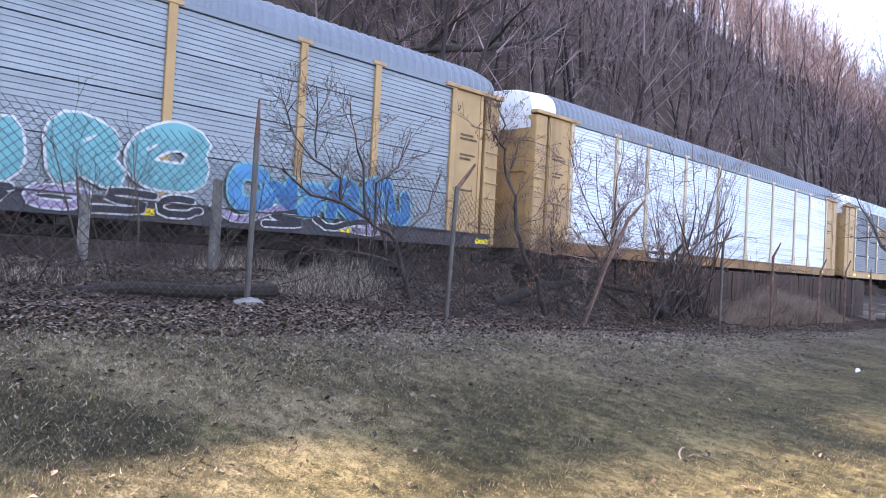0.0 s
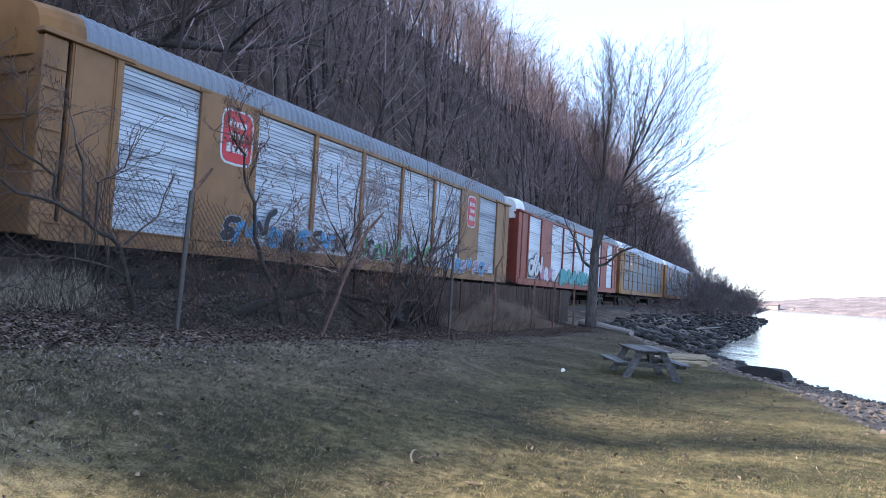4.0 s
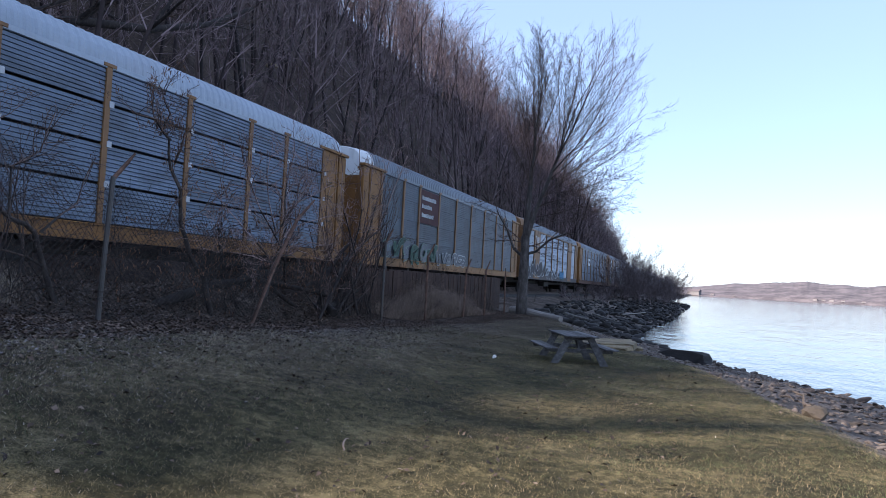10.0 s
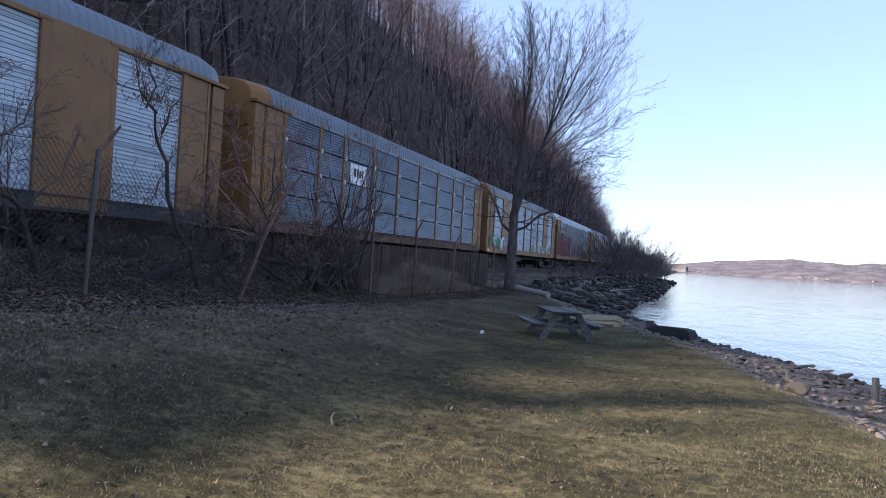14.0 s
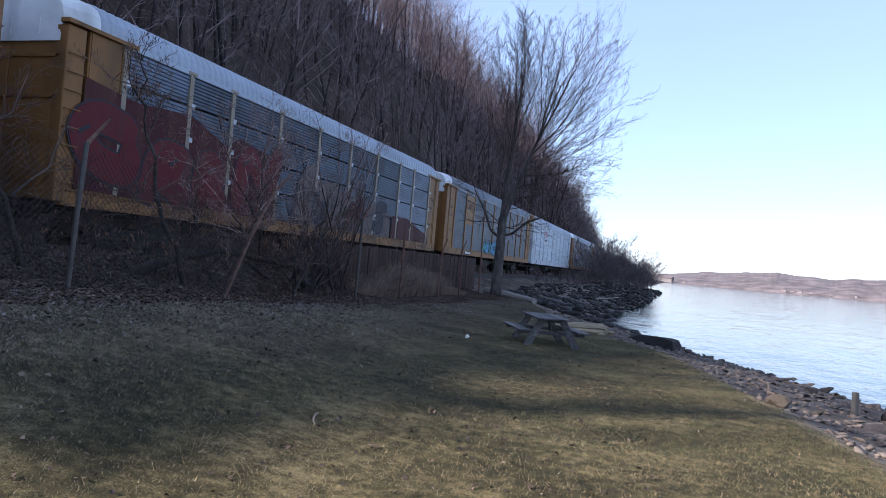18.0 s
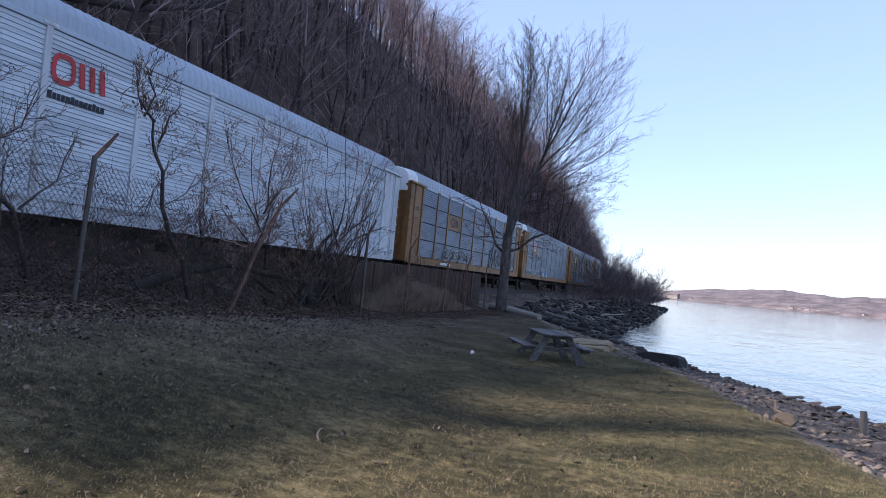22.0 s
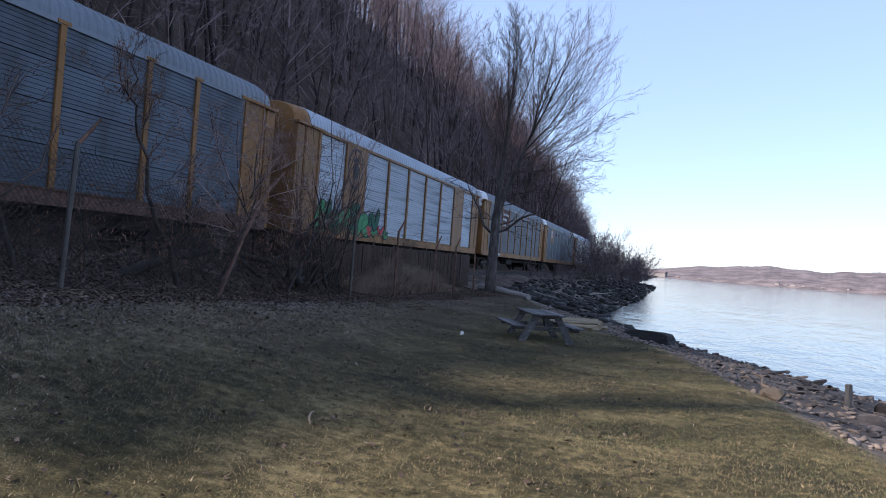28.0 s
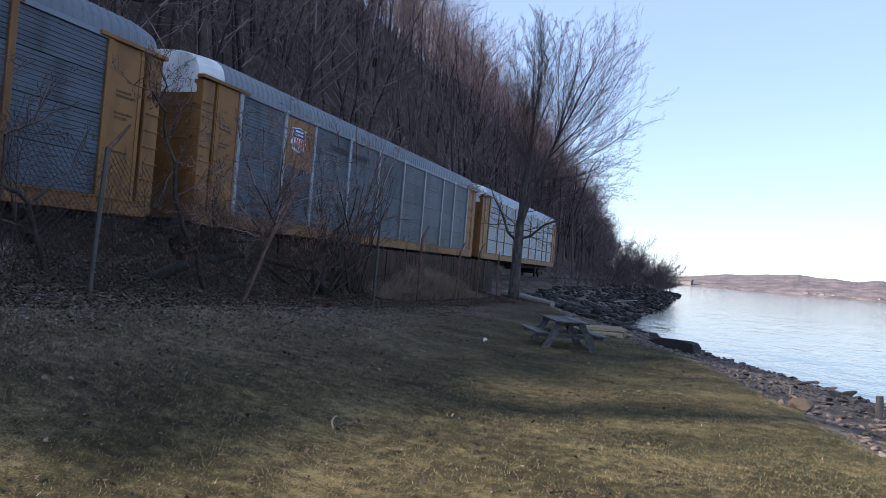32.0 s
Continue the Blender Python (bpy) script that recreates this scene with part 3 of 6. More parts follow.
def ribbed(width, rows, gap, ribs, depth):
    """A bay of ribbed steel sheets, lying in the y-z plane and facing +x."""
    bm = bmesh.new()
    each = (EAVE - SILL_TOP) / rows
    for z0, z1 in ((gap / 2, each - gap / 2),):
        prof = [(-0.03, z0)]
        for r in range(ribs):
            za = z0 + (z1 - z0) * r / ribs
            h = (z1 - z0) / ribs
            prof += [(-0.012, za + h * 0.03), (depth, za + h * 0.10), (depth * 0.45, za + h * 0.9), (-0.012, za + h * 0.97)]
        prof.append((-0.03, z1))
        left = [bm.verts.new((x, 0.0, z)) for x, z in prof]
        right = [bm.verts.new((x, width, z)) for x, z in prof]
        for i in range(len(prof) - 1):
            bm.faces.new((left[i], right[i], right[i + 1], left[i + 1]))
        bm.faces.new(left[::-1] + [])
        bm.faces.new(right)
    return bm


def roof_profile():
    half = [(1.6, 5.08), (1.60, 5.24), (1.56, 5.43), (1.46, 5.6), (1.25, 5.74), (0.9, 5.83), (0.45, 5.88)]
    return half + [(0.0, 5.9)] + [(-x, z) for x, z in half[::-1]]


def roof_mesh():
    prof, bm = roof_profile(), bmesh.new()
    ys, y = [], 0.95
    while y < CAR_LEN - 0.95:
        ys += [(y, 0.0), (y + 0.05, 0.022), (y + 0.15, 0.022), (y + 0.2, 0.0)]
        y += 0.275
    ys.append((CAR_LEN - 0.95, 0.0))
    rings = []
    for y, out in ys:
        rings.append([bm.verts.new((x * (1 + out / 1.6), y, z + out * 0.8)) for x, z in prof])
    for u, v in zip(rings, rings[1:]):
        for k in range(len(prof) - 1):
            bm.faces.new((u[k + 1], v[k + 1], v[k], u[k]))
    bm.faces.new(rings[0])
    bm.faces.new(rings[-1][::-1])
    return bm


def cap_mesh():
    """The rounded hood that closes the roof at an end (at y = 0, facing -y)."""
    prof, bm = roof_profile(), bmesh.new()
    rings = []
    for y, sx, top in ((0.95, 1.0, 1.0), (0.62, 0.995, 0.995), (0.14, 0.90, 0.975), (0.05, 0.885, 0.94)):
        rings.append([bm.verts.new((x * sx, y, 4.80 + (z - 4.80) * top)) for x, z in prof])
    low = [bm.verts.new((x * 0.885, 0.02, 4.64)) for x, z in prof]
    rings.append(low)
    for u, v in zip(rings, rings[1:]):
        for k in range(len(prof) - 1):
            bm.faces.new((u[k], v[k], v[k + 1], u[k + 1]))
    bm.faces.new(rings[0][::-1])
    bm.normal_update()
    for k in (-0.8, 0.0, 0.8):
        box(bm, k - 0.03, k + 0.03, 0.0, 0.06, 4.8, 5.15)
    return bm


def end_mesh():
    return one_box(0.01, 1.45, 0.06, 0.16, 1.2, 4.82, 0.02)


def post_mesh(flare):
    bm = bmesh.new()
    box(bm, -0.02, 0.06, -0.085, 0.085, SILL_TOP, EAVE, 0.008)
    box(bm, -0.02, 0.075, -0.19, 0.19, EAVE - 0.07, EAVE + 0.01, 0.006)
    if flare:
        v = [bm.verts.new(c) for c in ((.062, -.085, SILL_TOP + .5), (.062, .085, SILL_TOP + .5), (.062, .23, SILL_TOP + .05), (.062, .23, SILL_TOP), (.062, -.23, SILL_TOP), (.062, -.23, SILL_TOP + .05))]
        f = bm.faces.new(v[::-1])
        out = bmesh.ops.extrude_face_region(bm, geom=[f])["geom"]
        for g in out:
            if isinstance(g, bmesh.types.BMVert):
                g.co.x += 0.008
        bmesh.ops.recalc_face_normals(bm, faces=bm.faces)
    return bm


def truck_parts():
    bm = bmesh.new()
    for s in (-1, 1):
        box(bm, s * 1.0 - 0.07, s * 1.0 + 0.07, -1.15, 1.15, 0.48, 0.68, 0.03)
        box(bm, s * 1.0 - 0.08, s * 1.0 + 0.08, -0.45, 0.45, 0.2, 0.5, 0.05)
        for y in (-0.9, 0.9):
            box(bm, s * 1.0 - 0.1, s * 1.0 + 0.1, y - 0.16, y + 0.16, 0.28, 0.56, 0.04)
        for y in (-0.2, 0.0, 0.2):
            tube(bm, [(s * 1.02, y, 0.25), (s * 1.02, y, 0.52)], 0.07, 8)
    box(bm, -1.05, 1.05, -0.25, 0.25, 0.4, 0.75, 0.04)
    frame_me = mesh_of("truck_frame", bm)
    bm = bmesh.new()
    tube(bm, [(-0.82, 0, 0), (-0.79, 0, 0), (-0.785, 0, 0), (-0.70, 0, 0), (-0.695, 0, 0), (-0.66, 0, 0)], [0.30, 0.42, 0.425, 0.43, 0.46, 0.44], 22)
    tube(bm, [(0.82, 0, 0), (0.79, 0, 0), (0.785, 0, 0), (0.70, 0, 0), (0.695, 0, 0), (0.66, 0, 0)], [0.30, 0.42, 0.425, 0.43, 0.46, 0.44], 22)
    tube(bm, [(-0.9, 0, 0), (0.9, 0, 0)], 0.085, 10)
    return frame_me, mesh_of("wheelset", bm)


def build_car_meshes():
    for key, rows, gap, ribs, depth in (("banded", 4, 0.05, 9, 0.026), ("plain", 4, 0.008, 9, 0.0045), ("fine", 1, 0.0, 36, 0.018)):
        for w in (2.5, 2.0, 2.82):
            CAR[key, w] = mesh_of("side_panel", ribbed(w - 0.02, rows, gap, ribs, depth))
            CAR[key, "rows"] = rows
    CAR["roof"], CAR["cap"], CAR["end"] = mesh_of("roof", roof_mesh()), mesh_of("end_hood", cap_mesh()), mesh_of("end_door", end_mesh())
    CAR["post"], CAR["post_flared"] = mesh_of("side_post", post_mesh(False)), mesh_of("side_post", post_mesh(True))
    CAR["bar"] = mesh_of("door_bar", one_box(0.06, 1.4, 0.03, 0.065, 0, 0.07))
    # plain filler box added inside, so gaps between panels show dark
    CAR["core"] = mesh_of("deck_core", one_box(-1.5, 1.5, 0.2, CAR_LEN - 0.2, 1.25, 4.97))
    bm = bmesh.new()
    box(bm, 1.44, 1.645, 0.25, CAR_LEN - 0.25, SILL_LOW, SILL_TOP, 0.012)
    box(bm, 1.60, 1.70, 0.3, CAR_LEN - 0.3, SILL_TOP - 0.035, SILL_TOP - 0.01)
    box(bm, 1.60, 1.69, 0.3, CAR_LEN - 0.3, SILL_LOW, SILL_LOW + 0.03)
    CAR["sill"] = mesh_of("side_sill", bm)
    CAR["rail"] = mesh_of("top_rail", one_box(1.5, 1.655, 1.7, CAR_LEN - 1.7, EAVE - 0.10, EAVE + 0.02, 0.01))
    bm = bmesh.new()
    box(bm, 1.5, 1.61, 0.66, 1.8, SILL_TOP - 0.25, EAVE, 0.012)
    box(bm, 1.6, 1.63, 0.70, 0.80, SILL_TOP, EAVE - 0.05)
    box(bm, 1.6, 1.63, 1.68, 1.79, SILL_TOP, EAVE - 0.05)
    CAR["end_panel"] = mesh_of("end_panel", bm)
    CAR["corner"] = mesh_of("corner_post", one_box(1.3, 1.62, 0.03, 0.56, SILL_TOP - 0.3, EAVE - 0.08, 0.02))
    CAR["rung"] = mesh_of("ladder_rung", tube(bmesh.new(), [(1.6, 0.07, 0), (1.68, 0.07, 0), (1.68, 0.5, 0), (1.6, 0.5, 0)], 0.016, 6))
    CAR["header"] = mesh_of("door_header", one_box(1.45, 1.70, -0.05, 2.15, EAVE - 0.06, EAVE + 0.04, 0.012))
    bm = bmesh.new()
    box(bm, -0.35, 0.35, 0.5, CAR_LEN - 0.5, 0.75, 1.25, 0.02)
    for k in range(9):
        box(bm, -1.5, 1.5, 3 + k * 2.6 - 0.1, 3 + k * 2.6 + 0.1, 0.95, 1.25)
    box(bm, 0.5, 1.1, 11.5, 13.6, 0.55, 1.0, 0.05)
    CAR["under"] = mesh_of("underframe", bm)
    bm = bmesh.new()
    tube(bm, [(0, 0.6, 0.86), (0, -0.35, 0.86)], 0.11, 8)
    box(bm, -0.17, 0.17, -0.74, -0.3, 0.70, 1.02, 0.05)
    CAR["coupler"] = mesh_of("coupler", bm)
    CAR["truck"], CAR["wheelset"] = truck_parts()


build_car_meshes()
FLIP = Matrix.Translation((0, CAR_LEN, 0)) @ Matrix.Diagonal((1, -1, 1, 1))
FAR = Matrix.Diagonal((-1, 1, 1, 1))


def flat(bm, outline, x, thick=0.006):
    """A thin plate in the y-z plane at x, facing +x, from its outline."""
    area = sum(a[0] * b[1] - b[0] * a[1] for a, b in zip(outline, outline[1:] + outline[:1]))
    pts = outline if area > 0 else outline[::-1]
    front = [bm.verts.new((x + thick, y, z)) for y, z in pts]
    rear = [bm.verts.new((x, y, z)) for y, z in pts]
    bm.faces.new(front)
    for i in range(len(pts)):
        j = (i + 1) % len(pts)
        bm.faces.new((front[i], rear[i], rear[j], front[j]))


def rect(y0, y1, z0, z1):
    return [(y0, z0), (y1, z0), (y1, z1), (y0, z1)]


def oval(y, z, a, b, n=28, power=2.0):
    out = []
    for k in range(n):
        t = 2 * math.pi * k / n
        c, s = math.cos(t), math.sin(t)
        out.append((y + a * math.copysign(abs(c) ** (2 / power), c), z + b * math.copysign(abs(s) ** (2 / power), s)))
    return out


def plates(name, outlines, x, mat, parent, label=""):
    bm = bmesh.new()
    for k, o in enumerate(outlines):
        flat(bm, o, x + 0.0004 * k)
    return part(name, bm, mat, parent, label)


def strokes(path, w):
    """Outlines of a broad stroke along a path of (y, z) points."""
    out = []
    for (y0, z0), (y1, z1) in zip(path, path[1:]):
        d = math.hypot(y1 - y0, z1 - z0) or 1
        ny, nz = -(z1 - z0) / d * w / 2, (y1 - y0) / d * w / 2
        ey, ez = (y1 - y0) / d * w * 0.45, (z1 - z0) / d * w * 0.45
        out.append([(y0 - ey + ny, z0 - ez + nz), (y0 - ey - ny, z0 - ez - nz), (y1 + ey - ny, z1 + ez - nz), (y1 + ey + ny, z1 + ez + nz)])
    return out


def worm_logo(y, z, w, h, x, mat, car):
    """A plain ring beside slanted bars."""
    s = h * 0.2
    loop = oval(y + w * .2, z + h * .5, w * .2, h * .5, 16, 3)
    band = strokes(loop + loop[:1], s)
    slant = [[(y + w * (.55 + .22 * k), z), (y + w * (.66 + .22 * k), z), (y + w * (.60 + .22 * k), z + h), (y + w * (.49 + .22 * k), z + h)] for k in range(3)]
    plates("logo", band + slant, x, mat, car, "plain ring and slanted bars")


def shield_logo(y, z, w, h, x, car):
    o = [(y + w * .5, z), (y + w * .9, z + h * .12), (y + w, z + h * .4), (y + w * .93, z + h * .8), (y + w, z + h * .93), (y + w * .72, z + h * .95), (y + w * .5, z + h),
         (y + w * .28, z + h * .95), (y, z + h * .93), (y + w * .07, z + h * .8), (y, z + h * .4), (y + w * .1, z + h * .12)]
    base = plates("shield", [o], x, white, car, "white-edged shield emblem")
    top = [(y + w * .07, z + h * .58), (y + w * .93, z + h * .58), (y + w * .9, z + h * .78), (y + w * .94, z + h * .9), (y + w * .72, z + h * .92), (y + w * .5, z + h * .96), (y + w * .28, z + h * .92), (y + w * .06, z + h * .9), (y + w * .1, z + h * .78)]
    plates("shield_top", [top], x + 0.007, blue, base)
    plates("bar", [rect(y + w * .2, y + w * .8, z + h * .66, z + h * .73), rect(y + w * .24, y + w * .76, z + h * .8, z + h * .87)], x + 0.014, white, base)
    plates("stripe", [rect(y + w * (.12 + .155 * k), y + w * (.19 + .155 * k), z + h * (.1 + .03 * abs(k - 2.5)), z + h * .56) for k in range(6)], x + 0.007, scarlet, base)


def word_bars(name, lines, x, mat, car):
    """Lines of (y, z, length, height): rows of short upright bars in place of letters."""
    out = []
    for y, z, length, h in lines:
        k, yy = 0, y
        while yy < y + length - h * 0.3:
            w = h * (0.62 if k % 4 else 0.8)
            out.append(rect(yy, min(yy + w, y + length), z, z + h * (1.0 if k % 5 else 1.18)))
            yy += w + h * 0.22
            k += 1
    return plates(name, out, x, mat, car)


def ribbon(name, path, w, x, mat, parent, label=""):
    """One broad bent stroke along (y, z) points, in one piece, with narrowed ends; it lies over itself where it crosses."""
    pts = [Vector(p) for p in path]
    a, b = (pts[0] - pts[1]).normalized(), (pts[-1] - pts[-2]).normalized()
    pts = [pts[0] + a * w * 0.45] + pts + [pts[-1] + b * w * 0.45]
    bm, rows = bmesh.new(), []
    for i, p in enumerate(pts):
        way = (pts[min(i + 1, len(pts) - 1)] - pts[max(i - 1, 0)]).normalized()
        n = Vector((-way.y, way.x)) * w * (0.26 if i in (0, len(pts) - 1) else 0.5)
        up = x + 0.006 + 0.0003 * i
        rows.append([bm.verts.new((up, *(p + n))), bm.verts.new((up, *(p - n))), bm.verts.new((x, *(p - n))), bm.verts.new((x, *(p + n)))])
    for u, v in zip(rows, rows[1:]):
        bm.faces.new((u[1], v[1], v[0], u[0]))
        bm.faces.new((u[2], v[2], v[1], u[1]))
        bm.faces.new((u[0], v[0], v[3], u[3]))
    bm.faces.new(rows[0])
    bm.faces.new(rows[-1][::-1])
    return part(name, bm, mat, parent, label)


GLYPHS = (((0, 0), (0.1, 1), (0.9, 0.1), (1, 1)), ((0.9, 0.85), (0.4, 1), (0.05, 0.6), (0.2, 0.1), (0.8, 0.05), (0.95, 0.4)), ((0.05, 0.95), (0.45, 0.05), (0.95, 1)),
          ((0.1, 0), (0.15, 1), (0.85, 0.9), (0.8, 0.5), (0.2, 0.45), (0.9, 0)), ((0.95, 0.95), (0.2, 0.9), (0.15, 0.55), (0.85, 0.5), (0.8, 0.08), (0.05, 0.1)), ((0.15, 1), (0.1, 0.05), (0.9, 0.1), (0.85, 0.7)))


def graffiti(car, seed, y0, y1, z0, z1, fills, edge, n=6, blobs=True, label="spray-painted lettering in leaning shapes"):
    """Thick bent strokes with an outline, side by side: no readable letters."""
    rng = random.Random(seed)
    step, tall = (y1 - y0) / n, z1 - z0
    w = min(step, tall) * (0.35 if blobs else 0.25)
    rim = 0.05 if blobs else 0.035
    first = None
    for k in range(n):
        h = tall * rng.uniform(0.7, 1.0) - w * 0.8
        wide, lean, low = step * rng.uniform(0.75, 1.1) - w * 0.4, rng.uniform(-0.15, 0.35), max(SILL_LOW + 0.06 + w / 2, z0 + w * 0.4 + rng.uniform(0, 0.12) * tall)
        pts = []
        for u, v in rng.choice(GLYPHS):
            u, v = u + rng.uniform(-0.12, 0.12), v + rng.uniform(-0.1, 0.1)
            pts.append((y0 + step * k + wide * u + lean * h * (v - 0.5), max(low, low + h * v)))
        if not blobs and rng.random() < 0.4:
            pts.append((pts[-1][0] + rng.uniform(0.1, 0.5) * step, pts[-1][1] + rng.uniform(0.0, 0.3) * h))
        for _ in range(2 if blobs else 1):  # rounder corners
            cut = [pts[0]]
            for (a, b), (u, v) in zip(pts, pts[1:]):
                cut += [(a * .75 + u * .25, b * .75 + v * .25), (a * .25 + u * .75, b * .25 + v * .75)]
            pts = cut + [pts[-1]]

        base = ribbon("graffiti", pts, w + 2 * rim, SIDE + 0.062 + 0.0005 * (k % 4), edge, car, label)
        ribbon("graffiti_fill", pts, w, SIDE + 0.073 + 0.0005 * (k % 4), fills[k % len(fills)], base)
        if blobs:
            y, z = pts[len(pts) // 3]
            plates("graffiti_mark", strokes([(y - w * .2, z - w * .3), (y + w * .15, z - w * .1)], w * 0.12), SIDE + 0.084, edge, base)
        first = first or base
    return first


def autorack(label, style, panels, frame_mat, roof, cap, sill, look_key="banded", rear=None, flared=False, end_mat=None, number=(6.6, 1.2, 2.0)):
    """One wagon; its origin lies on the rails under its front end. style 'a': posts stand before the panels; 'b': a painted frame with solid bays."""
    car = new("autorack_car")
    tagged(car, label, "railway car", "cars of the passing freight train")
    end_mat = end_mat or frame_mat
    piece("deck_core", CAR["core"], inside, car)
    piece("roof", CAR["roof"], roof, car)
    piece("underframe", CAR["under"], iron, car)
    for side in (Matrix(), FAR):
        piece("side_sill", CAR["sill"], sill, car, at=side)
        piece("top_rail", CAR["rail"], frame_mat if style == "b" else roof, car, at=side)
        for a, b in zip(POSTS, POSTS[1:]):
            w = min((2.5, 2.0, 2.82), key=lambda v: abs(v - (b - a)))
            solid = style == "b" and a in (4.3, 20.4)
            if solid:
                me = CAR.setdefault("solid", None) or mesh_of("solid_panel", one_box(-0.05, 0.055, 0.0, 2.0, SILL_TOP - 0.3, EAVE, 0.01))
                CAR["solid"] = me
                piece("solid_panel", me, frame_mat, car, at=side @ Matrix.Translation((SIDE, a, 0)))
            else:
                mat = panels[int(a * 10) % len(panels)] if isinstance(panels, (list, tuple)) else panels
                rows = CAR[look_key, "rows"]
                for k in range(rows):
                    piece("side_panel", CAR[look_key, w], mat, car, at=side @ Matrix.Translation((SIDE - (0.04 if style == "b" else 0.0), a + 0.01, SILL_TOP + k * (EAVE - SILL_TOP) / rows)))
        for y in POSTS:
            piece("side_post", CAR["post_flared" if flared else "post"], frame_mat, car, at=side @ Matrix.Translation((SIDE, y, 0)))
        for turn in (Matrix(), FLIP):
            piece("end_panel", CAR["end_panel"], end_mat, car, at=turn @ side)
            corner = piece("corner_post", CAR["corner"], end_mat, car, at=turn @ side)
            piece("door_header", CAR["header"], end_mat, car, at=turn @ side)
            if side != FAR:
                for k in range(8):
                    piece("ladder_rung", CAR["rung"], end_mat, corner, at=Matrix.Translation((0, 0, 1.6 + k * 0.4)))
    for turn in (Matrix(), FLIP):
        for side in (Matrix(), FAR):
            door = piece("end_door", CAR["end"], rear or end_mat, car, at=turn @ side)
            for z in (1.6, 2.5, 3.4, 4.3):
                piece("door_bar", CAR["bar"], rear or end_mat, door, at=Matrix.Translation((0, 0, z)))
        piece("end_hood", CAR["cap"], roof if turn == FLIP else cap, car, at=turn)
        piece("coupler", CAR["coupler"], iron, car, at=turn)
    for y in (3.6, CAR_LEN - 3.6):
        truck = piece("truck", CAR["truck"], iron, car, at=pose(0, y, 0))
        for dy in (-0.9, 0.9):
            WHEELS.append((car, y + dy, dy, piece("wheelset", CAR["wheelset"], iron, truck, at=pose(0, dy, 0.43))))
    if number:
        y, z, length = number
        plates("number_plate", [rect(y - 0.08, y + length, z - 0.05, z + 0.2)], SIDE + 0.047, black, car)
        word_bars("number_bars", [(y, z, length - 0.1, 0.14)], SIDE + 0.054, white, car)
    return car


def reflectors(car, places):
    for y in places:
        plates("reflector", [rect(y, y + 0.55, 1.2, 1.33)], SIDE + 0.047, signal, car)


def brackets(car):
    """Small white plates where the sheets meet the posts."""
    me = CAR.setdefault("bracket", None) or mesh_of("bracket", one_box(0.0, 0.02, -0.07, 0.07, -0.07, 0.07, 0.004))
    CAR["bracket"] = me
    for y in POSTS:
        for k in (1, 2, 3):
            piece("bracket", me, chalk, car, at=pose(SIDE + 0.058, y + 0.11, SILL_TOP + k * (EAVE - SILL_TOP) / 4))


def data_bars(car, dark):
    """Rows of small stencilled data on the end panels."""
    for y in (0.86, CAR_LEN - 1.5):
        word_bars("data_bars", [(y, 3.9, 0.5, 0.05), (y, 3.8, 0.6, 0.05), (y, 3.4, 0.55, 0.045), (y, 3.3, 0.4, 0.045), (y, 2.5, 0.5, 0.05)], SIDE + 0.012, dark, car)


def sign(car, y0, y1, z0, z1, mat, label=""):
    return plates("sign_panel", [rect(y0, y1, z0, z1)], SIDE + 0.03, mat, car, label)


SX = SIDE + 0.037
pale_teal = paint("pale_teal_spray", (0.12, 0.33, 0.36), 0.6, (GRIME, 0.3, (2, 2, 1)))
deep_blue = paint("deep_blue_spray", (0.03, 0.14, 0.32), 0.6, None)
teal = paint("teal_spray", (0.045, 0.25, 0.27), 0.6, None)
sky_blue = paint("blue_spray", (0.06, 0.22, 0.42), 0.6, None)
violet = paint("violet_spray", (0.30, 0.24, 0.36), 0.6, None)
ink = paint("black_spray", (0.03, 0.03, 0.04), 0.6, None)
chalk = paint("white_spray", (0.5, 0.51, 0.53), 0.6, None)
wine = paint("wine_spray", (0.06, 0.008, 0.011), 0.6, None)
green = paint("green_spray", (0.05, 0.26, 0.11), 0.6, None)
pinkish = paint("pink_spray", (0.42, 0.16, 0.22), 0.6, None)
CARS = {}


